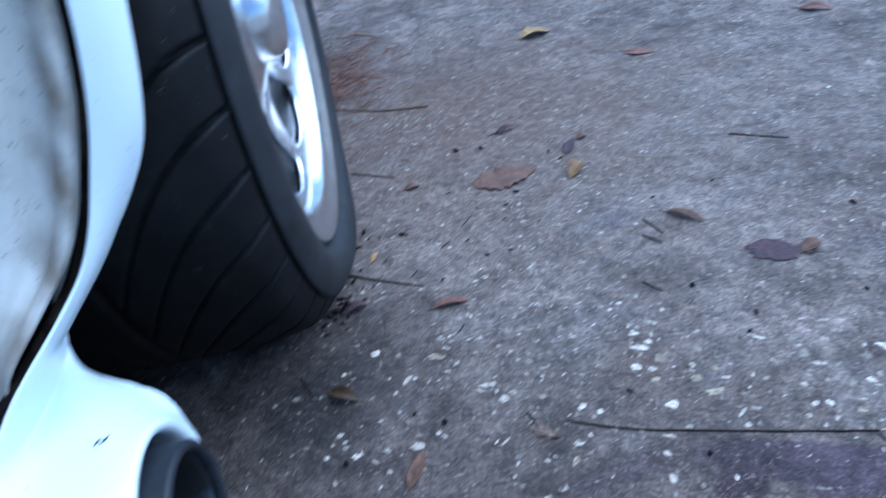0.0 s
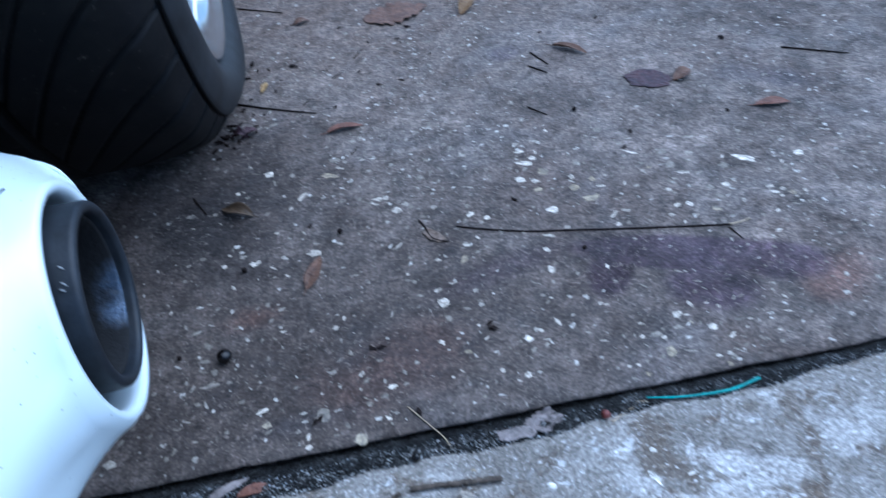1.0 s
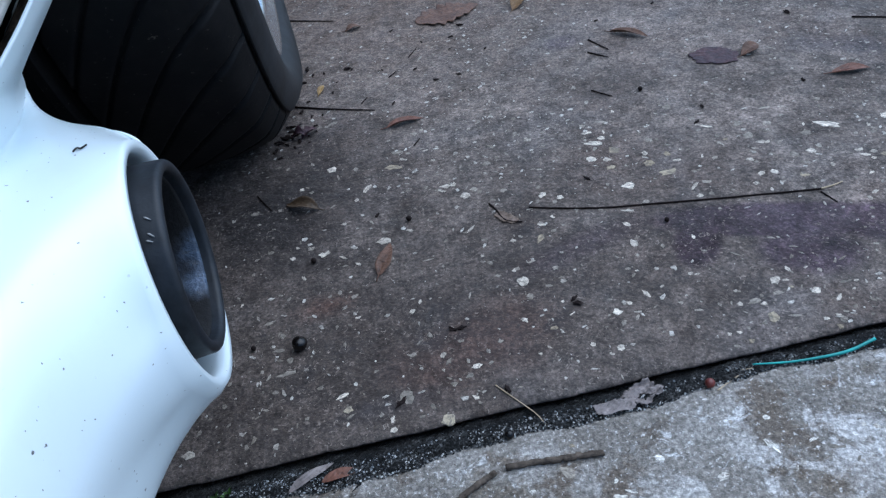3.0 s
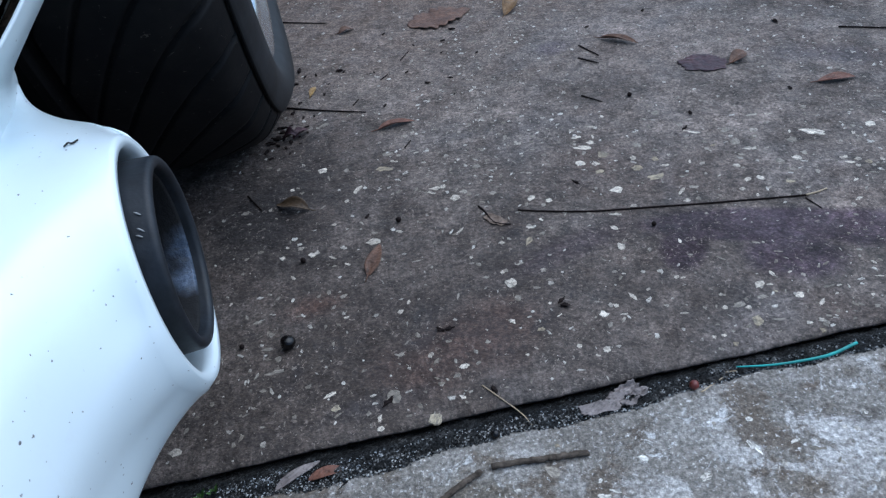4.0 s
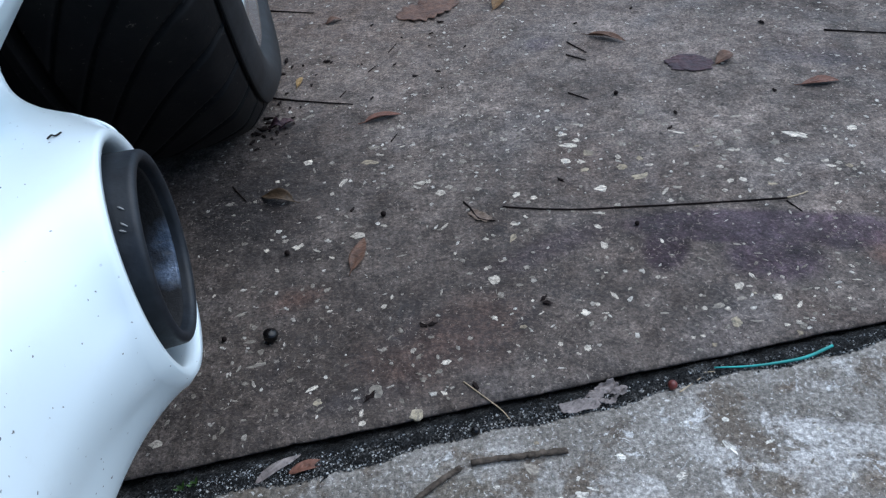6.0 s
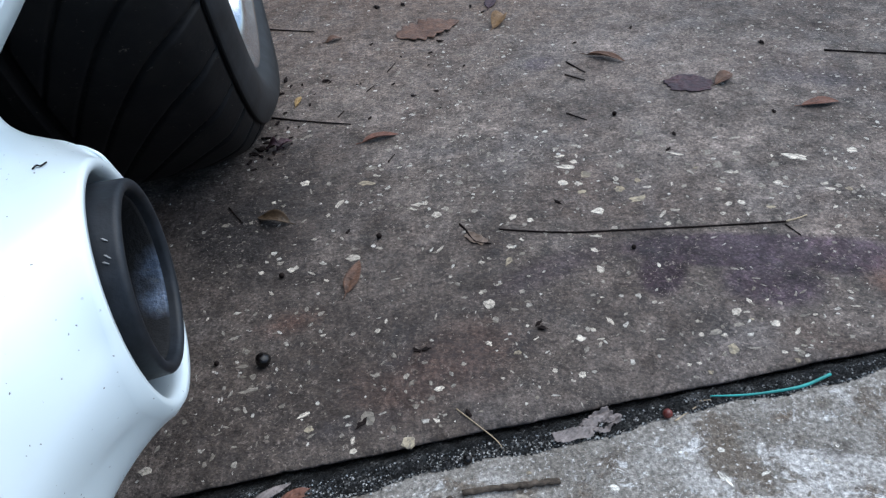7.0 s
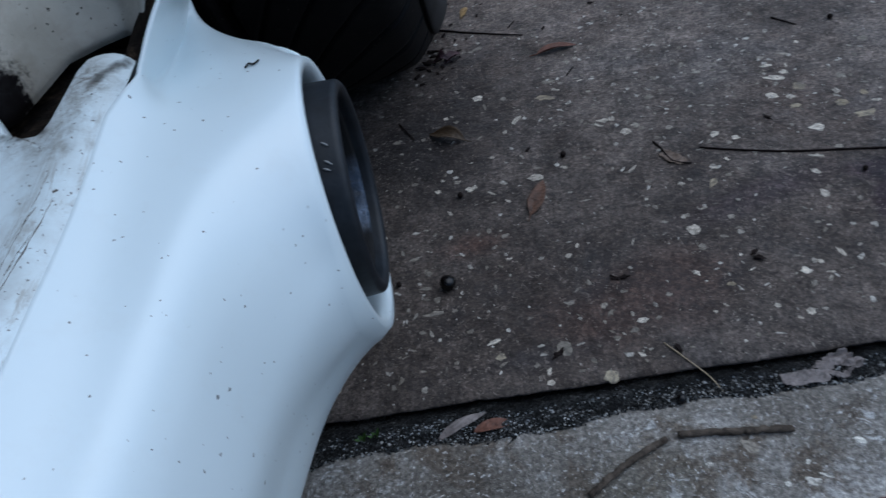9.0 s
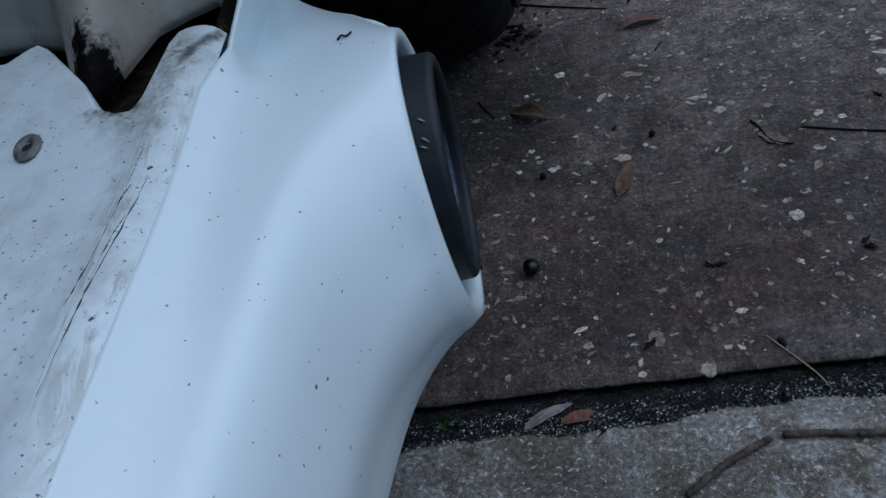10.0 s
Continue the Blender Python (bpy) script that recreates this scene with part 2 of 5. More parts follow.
def paint(name, grime=0.0):
    k = Mat(name, 0.3, spec=0.5)
    # white base tinted blue for the sky it reflects
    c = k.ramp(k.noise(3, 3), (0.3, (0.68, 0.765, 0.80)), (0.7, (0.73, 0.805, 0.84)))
    dirt_co = k.warp(330, 0.0035)
    small = k.math("MULTIPLY", k.ramp(k.cells(150, co=dirt_co), (0.055, 1.0), (0.090, 0.0)), k.ramp(k.noise(26, 2), (0.40, 0.0), (0.46, 1.0)))
    few = k.math("MULTIPLY", k.ramp(k.cells(60, co=dirt_co), (0.040, 1.0), (0.062, 0.0)), k.ramp(k.noise(21, 2), (0.52, 0.0), (0.56, 1.0)))
    c = k.mix(k.math("MULTIPLY", k.math("MAXIMUM", small, few), 0.9), c, (0.035, 0.03, 0.026))
    c = k.mix(k.math("MULTIPLY", k.ramp(k.noise(40, 5, 0.7), (0.55, 0.0), (0.8, 1.0)), 0.12), c, (0.5, 0.47, 0.42))
    if grime:
        haze = k.ramp(k.noise(30, 7, 0.72), (0.42, 0.0), (0.70, 1.0))
        c = k.mix(k.math("MULTIPLY", haze, 0.50), c, (0.36, 0.345, 0.315))
        along = k.mapped((0, 0, 0), (0, 0, radians(4.8)), (0.022, 1.0, 0.3))
        zone = k.blob(-0.214, 0.06, 0.010, 0.12, 5, 0.15, 0.6, 30, 0.287)
        scratch = k.math("MULTIPLY", k.ramp(k.noise(7, 4, 0.6, 0.5, along), (0.575, 0.0), (0.60, 1.0), (0.625, 0.0)), zone)
        c = k.mix(k.math("MULTIPLY", scratch, 0.45), c, (0.13, 0.105, 0.08))
        thick = k.math("MULTIPLY", k.ramp(k.noise(8, 6, 0.7, 0.6, along), (0.62, 0.0), (0.70, 1.0)), k.ramp(k.noise(16, 3), (0.46, 0.0), (0.6, 1.0)))
        c = k.mix(k.math("MULTIPLY", thick, 0.50), c, (0.28, 0.24, 0.19))
        fine = k.math("MULTIPLY", k.ramp(k.cells(300, co=dirt_co), (0.10, 1.0), (0.17, 0.0)), k.ramp(k.noise(28, 4, 0.6), (0.43, 0.0), (0.54, 1.0)))
        c = k.mix(k.math("MULTIPLY", fine, 0.85), c, (0.05, 0.042, 0.034))
        spots = k.math("MULTIPLY", k.ramp(k.cells(125, co=dirt_co), (0.060, 1.0), (0.095, 0.0)), k.ramp(k.noise(24, 3), (0.42, 0.0), (0.50, 1.0)))
        c = k.mix(spots, c, (0.03, 0.026, 0.022))
        stain = k.math("MAXIMUM", k.blob(-0.221, 0.163, 0.021, 0.030, 10, 0.45, 0.8, 60, 0.287), k.math("MULTIPLY", k.blob(-0.225, 0.128, 0.024, 0.024, 0, 0.6, 0.8, 90, 0.287), 0.75))
        stain = k.math("MULTIPLY", stain, k.ramp(k.noise(190, 6, 0.75, 0.6), (0.40, 0.15), (0.60, 1.0)))
        c = k.mix(k.math("MULTIPLY", stain, 0.85), c, (0.13, 0.108, 0.085))
        edge = k.math("MAXIMUM", k.blob(-0.240, 0.129, 0.014, 0.005, 0, 0.6, 0.7, 160, 0.287), k.blob(-0.213, 0.166, 0.003, 0.020, -16, 0.5, 0.7, 120, 0.287))
        c = k.mix(k.math("MULTIPLY", edge, 0.85), c, (0.03, 0.025, 0.02))
        dimple = k.blob(-0.2715, 0.1135, 0.0075, 0.0085, 0, 0.25, 0.6, 120, 0.287)
        c = k.mix(k.math("MULTIPLY", dimple, 0.6), c, (0.16, 0.15, 0.14))
        k.rough(k.ramp(k.noise(40, 4), (0.3, 0.32), (0.7, 0.55)))
        rub = k.math("MULTIPLY", k.ramp(k.noise(90, 6, 0.75, 0.6, k.mapped((0.4, 0, 0), (0, 0, radians(6)), (1.0, 3.0, 1.0))), (0.50, 0.0), (0.60, 1.0)), k.blob(-0.204, 0.06, 0.020, 0.13, 6, 0.35, 0.8, 60, 0.287))
        c = k.mix(k.math("MULTIPLY", rub, 0.55), c, (0.24, 0.205, 0.16))
    k.color(c)
    k.b.inputs["Coat Weight"].default_value = 0.0 if grime else 0.5
    k.b.inputs["Coat Roughness"].default_value = 0.28
    k.bump(k.noise(6, 2), 0.05, 0.004)
    return k.m


def old_paint():
    k = Mat("dirty_cream_paint", 0.5, spec=0.3)
    c = k.ramp(k.noise(7, 5, 0.6), (0.3, (0.46, 0.445, 0.40)), (0.7, (0.60, 0.59, 0.54)))
    cream = k.blob(-0.27, 0.19, 0.12, 0.09, 0, 0.2, 0.9, 16, 0.29)
    c = k.mix(k.math("MULTIPLY", cream, 0.75), c, k.ramp(k.noise(24, 6, 0.65), (0.3, (0.24, 0.215, 0.17)), (0.7, (0.36, 0.335, 0.285))))
    haze = k.ramp(k.noise(34, 7, 0.72, 0.8), (0.50, 0.0), (0.74, 1.0))
    c = k.mix(k.math("MULTIPLY", haze, 0.45), c, (0.20, 0.165, 0.12))
    streak = k.ramp(k.noise(60, 5, 0.7, 0.4, k.mapped((0, 0, 0), (0, 0, 0), (0.5, 1, 2.5))), (0.60, 0.0), (0.72, 1.0))
    c = k.mix(k.math("MULTIPLY", streak, 0.35), c, (0.15, 0.11, 0.07))
    for x, y, z, rx, ry in ((-0.195, 0.222, 0.318, 0.016, 0.030), (-0.178, 0.256, 0.345, 0.014, 0.034), (-0.160, 0.272, 0.385, 0.011, 0.042), (-0.146, 0.283, 0.430, 0.010, 0.040), (-0.136, 0.294, 0.490, 0.009, 0.045)):
        band = k.blob(x, y, rx, ry, 28, 0.3, 0.9, 50, z)
        c = k.mix(k.math("MULTIPLY", band, 0.8), c, (0.13, 0.095, 0.06))
    brown = k.blob(-0.262, 0.165, 0.020, 0.030, 0, 0.4, 0.9, 60, 0.284)
    c = k.mix(k.math("MULTIPLY", brown, 0.55), c, (0.12, 0.085, 0.05))
    tip = k.math("MAXIMUM", k.blob(-0.265, 0.154, 0.022, 0.021, 0, 0.45, 0.3, 140, 0.280), k.blob(-0.268, 0.170, 0.010, 0.020, 10, 0.6, 0.5, 150, 0.288))
    speckle = k.math("MULTIPLY", k.blob(-0.269, 0.172, 0.012, 0.026, 10, 0.35, 0.9, 90, 0.288), k.ramp(k.noise(260, 6, 0.75, 0.8), (0.50, 0.0), (0.55, 1.0)))
    specks = k.math("MULTIPLY", k.ramp(k.cells(240, co=k.warp(330, 0.005)), (0.10, 1.0), (0.17, 0.0)), k.ramp(k.noise(40, 3), (0.50, 0.0), (0.58, 1.0)))
    mould = k.math("MAXIMUM", tip, k.math("MAXIMUM", speckle, specks))
    c = k.mix(k.math("MULTIPLY", mould, 1.5, True), c, (0.004, 0.003, 0.003))
    k.put(k.ramp(mould, (0.0, 0.3), (1.0, 0.06)), k.b.inputs["Specular IOR Level"])
    k.color(c)
    k.rough(k.ramp(k.noise(300, 3), (0.4, 0.75), (0.65, 0.4)))
    k.bump(k.noise(120, 5, 0.7), 0.3, 0.002)
    return k.m


def plain(name, color, rough=0.6, metal=0.0, vary=0.3, scale=40.0, bump=0.2, spec=0.5):
    k = Mat(name, rough, metal, spec)
    lo, hi = (tuple(v * (1 - vary) for v in color), tuple(min(1, v * (1 + vary)) for v in color))
    k.color(k.ramp(k.noise(scale, 5, 0.6), (0.3, lo), (0.7, hi)))
    if bump:
        k.bump(k.noise(scale * 4, 4), bump, 0.001)
    return k.m


def rubber():
    k = Mat("tyre_rubber", 0.66, spec=0.14)
    c = k.ramp(k.noise(12, 5), (0.3, (0.0045, 0.0048, 0.0055)), (0.7, (0.008, 0.008, 0.009)))
    dust = k.ramp(k.noise(26, 6, 0.65), (0.45, 0.0), (0.75, 1.0))
    c = k.mix(k.math("MULTIPLY", dust, 0.22), c, (0.035, 0.031, 0.026))
    scuff = k.ramp(k.noise(95, 6, 0.72, 0.8, k.mapped((0, 0, 0), (0.6, 0, 0.5), (1, 0.35, 0.5))), (0.64, 0.0), (0.69, 1.0))
    k.color(k.mix(k.math("MULTIPLY", scuff, 0.5), c, (0.16, 0.14, 0.11)))
    k.bump(k.noise(300, 3), 0.25, 0.001)
    return k.m


def shell(name, dark, mid, light, grain=420.0):
    """Broken shell worn flush with the mortar, its hollows packed with dirt."""
    k = Mat(name, 0.75, spec=0.25)
    tint = k.math("FRACT", k.math("ADD", k.island(), k.random()))
    away = k.t.nodes.new("ShaderNodeVectorMath")
    away.operation = "ADD"
    k.put(k.co, away.inputs[0])
    k.put(k.math("MULTIPLY", k.random(), 50.0), away.inputs[1])
    co = away.outputs[0]
    c = k.ramp(tint, (0.0, dark), (0.5, mid), (1.0, light))
    c = k.mix(0.8, c, k.ramp(k.noise(grain, 5, 0.72, 0.0, co), (0.34, 0.35), (0.5, 0.95), (0.66, 1.4)), "MULTIPLY")
    dirt = k.ramp(k.noise(grain * 0.7, 6, 0.75, 0.9, co), (0.50, 0.0), (0.57, 1.0))
    k.color(k.mix(k.math("MULTIPLY", dirt, 0.7), c, (0.115, 0.102, 0.088)))
    k.bump(k.noise(grain, 4, 0.7, 0.0, co), 0.8, 0.0012)
    return k.m


def leaf_mat(name, a, b):
    k = Mat(name, 0.6, spec=0.35)
    c = k.ramp(k.noise(60, 5, 0.6), (0.3, a), (0.7, b))
    vein = k.noise(120, 3, 0.6, 0.0, k.mapped((0, 0, 0), (0, 0, 0.7), (1, 0.2, 1)))
    c = k.mix(0.5, c, k.ramp(vein, (0.35, 0.55), (0.65, 1.3)), "MULTIPLY")
    rot = k.ramp(k.noise(170, 5, 0.7, 0.5), (0.54, 0.0), (0.63, 1.0))
    k.color(k.mix(k.math("MULTIPLY", rot, 0.6), c, tuple(v * 0.35 for v in a)))
    k.bump(k.noise(150, 4), 0.8, 0.003)
    return k.m


M_DARK, M_PALE, M_SOIL = concrete_dark(), concrete_pale(), soil()
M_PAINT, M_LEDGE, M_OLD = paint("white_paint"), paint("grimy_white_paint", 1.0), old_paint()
M_RUBBER = rubber()
# bluish grey sheen of the sidewall put into its base colour
M_SIDEWALL = plain("sidewall_sheen_rubber", (0.014, 0.0155, 0.018), 0.6, 0, 0.45, 34, 0.25, 0.3)
M_SHELL = shell("mixed_shell_crumbs", (0.17, 0.145, 0.115), (0.29, 0.258, 0.215), (0.55, 0.51, 0.45))
M_SHELL_WHITE = shell("white_shell", (0.42, 0.37, 0.305), (0.55, 0.485, 0.40), (0.70, 0.625, 0.52), 3.2)
M_SHELL_PALE = shell("chalky_shell", (0.52, 0.48, 0.42), (0.66, 0.62, 0.55), (0.80, 0.76, 0.68), 3.2)
M_SHELL_GREY = shell("grey_shell", (0.20, 0.175, 0.143), (0.28, 0.246, 0.203), (0.36, 0.318, 0.262), 3.2)
M_SHELL_TAN = shell("tan_shell", (0.23, 0.185, 0.125), (0.31, 0.255, 0.175), (0.37, 0.315, 0.225), 3.2)


def wet_grit():
    k = Mat("wet_grit_grains", 0.25, spec=0.6)
    # palest grains stand in for glints on the grit
    k.color(k.ramp(k.island(), (0.0, (0.010, 0.010, 0.010)), (0.45, (0.03, 0.03, 0.03)), (0.75, (0.12, 0.115, 0.11)), (0.95, (0.50, 0.49, 0.47))))
    return k.m


M_GRIT = wet_grit()
M_SCRATCH = plain("dirty_scratch", (0.10, 0.085, 0.068), 0.9, 0, 0.5, 200, 0.0, 0.1)
M_GLINT = plain("pale_glint", (0.36, 0.37, 0.38), 0.25, 0, 0.8, 260, 0.0)


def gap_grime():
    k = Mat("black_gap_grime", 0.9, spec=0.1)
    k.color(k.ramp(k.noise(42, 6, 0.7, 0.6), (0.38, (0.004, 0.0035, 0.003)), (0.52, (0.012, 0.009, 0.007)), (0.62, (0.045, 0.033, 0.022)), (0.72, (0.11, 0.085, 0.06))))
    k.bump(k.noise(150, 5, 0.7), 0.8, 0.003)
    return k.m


def pipe_steel():
    k = Mat("sooty_lit_steel", 0.42, 0.25)
    c = k.ramp(k.noise(70, 6, 0.7), (0.3, (0.020, 0.028, 0.045)), (0.5, (0.050, 0.070, 0.110)), (0.7, (0.13, 0.17, 0.25)))
    c = k.mix(k.math("MULTIPLY", k.ramp(k.noise(210, 5, 0.7, 0.5), (0.52, 0.0), (0.62, 1.0)), 0.7), c, (0.05, 0.055, 0.065))
    # sky-lit part of the bore painted as a blue patch, soot black elsewhere
    lit_patch = k.math("MAXIMUM", k.blob(-0.1385, 0.2265, 0.019, 0.020, 0, 0.22, 0.8, 90, 0.160), k.blob(-0.1405, 0.2120, 0.018, 0.016, 0, 0.22, 0.8, 90, 0.1465))
    k.color(k.mix(lit_patch, (0.007, 0.007, 0.008), c))
    k.rough(k.ramp(lit_patch, (0.0, 0.9), (1.0, 0.24)))
    k.bump(k.noise(160, 5, 0.7), 0.7, 0.002)
    return k.m


M_COLLAR = plain("black_collar_rubber", (0.012, 0.0145, 0.019), 0.5, 0, 0.45, 90, 0.2, 0.3)
M_PIPE = pipe_steel()
M_SOOT = plain("soot", (0.008, 0.008, 0.008), 0.9)
M_SCUFF = plain("pale_scuff", (0.3, 0.3, 0.3), 0.8)
M_NEEDLE = plain("pine_needle", (0.15, 0.06, 0.03), 0.7)
M_CABIN = plain("grey_cabin_block", (0.06, 0.06, 0.06), 0.9)
M_CHROME = plain("polished_alloy", (0.68, 0.69, 0.71), 0.24, 1.0, 0.12, 60, 0.10)
M_LINER = plain("black_underbody", (0.005, 0.005, 0.005), 0.95, 0, 0.3, 40, 0.2, 0.1)
M_GUNK = gap_grime()
M_SCREW = plain("weathered_screw", (0.17, 0.165, 0.155), 0.6, 0.4, 0.5, 300, 0.5)
M_BROWN = leaf_mat("brown_leaf", (0.07, 0.036, 0.022), (0.145, 0.075, 0.045))
M_RED = leaf_mat("reddish_leaf", (0.10, 0.042, 0.027), (0.19, 0.085, 0.055))
M_WET = leaf_mat("wet_dark_leaf", (0.020, 0.010, 0.017), (0.060, 0.024, 0.028))
M_OLIVE = leaf_mat("olive_leaf", (0.030, 0.020, 0.010), (0.075, 0.046, 0.024))
M_GREY = leaf_mat("grey_dead_leaf", (0.125, 0.105, 0.098), (0.25, 0.212, 0.198))
M_DULL = leaf_mat("faded_leaf", (0.10, 0.066, 0.045), (0.16, 0.115, 0.085))
M_YELLOW = leaf_mat("yellow_leaf", (0.19, 0.11, 0.04), (0.36, 0.24, 0.09))
M_OCHRE = leaf_mat("ochre_leaf", (0.12, 0.065, 0.025), (0.22, 0.13, 0.055))
M_GREEN = leaf_mat("green_sprout", (0.035, 0.075, 0.012), (0.07, 0.14, 0.025))
M_BARK = plain("twig_bark", (0.085, 0.068, 0.054), 0.95, 0, 0.6, 160, 1.0, 0.1)
M_DARKTWIG = plain("dark_twig", (0.013, 0.009, 0.008), 0.85, 0, 0.5, 120, 0.4, 0.1)
M_STRAW = plain("dry_straw", (0.36, 0.28, 0.18), 0.7, 0, 0.3, 120, 0.3)
M_LINE = plain("turquoise_nylon", (0.03, 0.27, 0.25), 0.5, 0, 0.3, 90, 0.3)
M_ACORN = plain("dark_nut_shell", (0.006, 0.005, 0.005), 0.22, 0, 0.5, 150, 0.1, 0.3)
M_REDNUT = plain("red_brown_berry", (0.11, 0.02, 0.014), 0.35, 0, 0.4, 150, 0.2)


# ---- building helpers ----
def mesh_of(name, bm, material, smooth=True):
    me = bpy.data.meshes.new(name)
    bm.normal_update()
    bm.to_mesh(me)
    bm.free()
    if material:
        me.materials.append(material)
    for p in me.polygons:
        p.use_smooth = smooth
    return me


def thing(name, bm, material, label, category, kind="", group="", smooth=True):
    ob = new(name, mesh_of(name, bm, material, smooth))
    return tagged(ob, label, category, group, kind)


def part(name, bm, material, parent, label="", smooth=True):
    ob = new(name, mesh_of(name, bm, material, smooth))
    ob.parent = parent
    return tagged(ob, label)


def spline(points, n):
    """n points along a smooth curve through the given ones."""
    p = np.array(points, float)
    p = np.vstack([2 * p[0] - p[1], p, 2 * p[-1] - p[-2]])
    out = []
    for u in np.linspace(0, len(p) - 3 - 1e-9, n):
        i = int(u)
        t = u - i
        a, b, c, d = p[i:i + 4]
        out.append(0.5 * (2 * b + (c - a) * t + (2 * a - 5 * b + 4 * c - d) * t * t + (3 * b - 3 * c + d - a) * t ** 3))
    return np.array(out)


def sheet(bm, grid, close_u=False, close_v=False):
    """Quads over a grid of points (rows u, columns v)."""
    v = [[bm.verts.new(tuple(p)) for p in row] for row in grid]
    nu, nv = len(v), len(v[0])
    for i in range(nu if close_u else nu - 1):
        for j in range(nv if close_v else nv - 1):
            q = [v[i][j], v[(i + 1) % nu][j], v[(i + 1) % nu][(j + 1) % nv], v[i][(j + 1) % nv]]
            bm.faces.new(q)
    return v


def tube(bm, line, radii, sides=7):
    """A closed tube along a line; radii: one, or one for each point."""
    line = [Vector(p) for p in line]
    radii = radii if hasattr(radii, "__len__") else [radii] * len(line)
    rings = []
    for i, p in enumerate(line):
        d = (line[min(i + 1, len(line) - 1)] - line[max(i - 1, 0)]).normalized()
        a = d.orthogonal().normalized() if abs(d.z) > 0.9 else d.cross(Vector((0, 0, 1))).normalized()
        b = d.cross(a)
        rings.append([p + radii[i] * (math.cos(w) * a + math.sin(w) * b) for w in np.linspace(0, 2 * math.pi, sides, endpoint=False)])
    v = sheet(bm, rings, False, True)
    bm.faces.new(v[0])
    bm.faces.new(v[-1][::-1])


def revolve(bm, profile, segments, close=False):
    """Turns (radius, along) about the x axis."""
    grid = []
    for w in np.linspace(0, 2 * math.pi, segments, endpoint=False):
        grid.append([(a, r * math.cos(w), r * math.sin(w)) for r, a in profile])
    return sheet(bm, grid, True, close)


def modify(ob, kind, **settings):
    m = ob.modifiers.new(kind.lower(), kind)
    for k, v in settings.items():
        if k == "thickness":
            m.thickness = v
        elif k == "offset":
            m.offset = v
        elif k == "width":
            m.width = v
        elif k == "segments":
            m.segments = v
        elif k == "levels":
            m.levels = m.render_levels = v
    return ob


# ---- ground ----
def joint_far(x):
    return 0.1805 + 0.078 * x + 0.0005 * math.sin(x * 46) + 0.0003 * math.sin(x * 121 + 1)


def joint_near(x):
    return 0.1555 + 0.105 * x + 0.0026 * math.sin(x * 34 + 0.6) + 0.0012 * math.sin(x * 104 + 2)


def slab(name, edge, sign, material, label):
    """A slab from the joint outwards; its edge is rounded and broken."""
    bm = bmesh.new()
    xs = np.concatenate([[-60, -8, -2.5], np.arange(-0.8, 1.0, 0.004), [3, 8, 60]])
    steps = [(0.014, -0.03), (0.006, -0.006), (0.0006, -0.0026), (0.0010, -0.0010), (0.004, 0.0), (0.02, 0.0), (0.5, 0.0), (3.0, 0.0), (60.0, 0.0)]
    grid = []
    for x in xs:
        rag = 1.0 if sign > 0 else 2.2
        jag = rag * (0.0007 * noise.noise((x * 37, sign * 3, 0)) + 0.0010 * noise.noise((x * 170, sign, 5)) + 0.0006 * noise.noise((x * 420, sign, 8)))
        e = edge(max(-3, min(3, x))) + sign * abs(jag)
        grid.append([(x, e + sign * d, z) for d, z in steps])
    sheet(bm, grid)
    bmesh.ops.recalc_face_normals(bm, faces=bm.faces)
    if sum(f.normal.z for f in bm.faces) < 0:
        bmesh.ops.reverse_faces(bm, faces=bm.faces)
    return thing(name, bm, material, label, "concrete slab", "structure")


slab_far = slab("pavement_far", joint_far, 1, M_DARK, "dark stained concrete slab with shell aggregate and shade painted by the car")
slab_near = slab("pavement_near", joint_near, -1, M_PALE, "pale scaling concrete slab beside the joint")
bm = bmesh.new()
xs = np.concatenate([[-60, -3], np.arange(-0.6, 0.8, 0.003), [3, 60]])
grid = []
for x in xs:
    xc = max(-3, min(3, x))
    a, b = joint_near(xc) - 0.01, joint_far(xc) + 0.01
    row = []
    for q in np.linspace(0, 1, 20):
        lump = 0.0025 * noise.noise((x * 60, q * 3, 2)) + 0.0022 * noise.noise((x * 240, q * 12, 7)) + 0.0015 * noise.noise((x * 600, q * 30, 9))
        row.append((x, a + (b - a) * q, -0.0022 + lump - 0.013 * max(0.0, (q - 0.56) / 0.44) ** 1.3))
    grid.append(row)
sheet(bm, grid)
bmesh.ops.recalc_face_normals(bm, faces=bm.faces)
if sum(f.normal.z for f in bm.faces) < 0:
    bmesh.ops.reverse_faces(bm, faces=bm.faces)
thing("ground", bm, M_SOIL, "black wet grit filling the slab joint", "soil", "structure")

# ---- the car ----
car = tagged(new("car"), "white car with a dirty sill, side exhaust outlet and wide tyre", "car")


# the round exhaust opening in the sill: its plane, centre and size
AZ, EL = radians(11.5), radians(2.6)
N = np.array([math.cos(AZ) * math.cos(EL), math.sin(AZ) * math.cos(EL), math.sin(EL)])
U = np.array([-math.sin(AZ), math.cos(AZ), 0.0])
V = np.cross(N, U)
RING = np.array([-0.1276, 0.1854, 0.1909])
HOLE = np.array([-0.1322, 0.1838, 0.1882])
HOLE_R = 0.0692


def on_hole(w, r, depth=0.0):
    return HOLE + r * (math.cos(w) * U + math.sin(w) * V) + depth * N


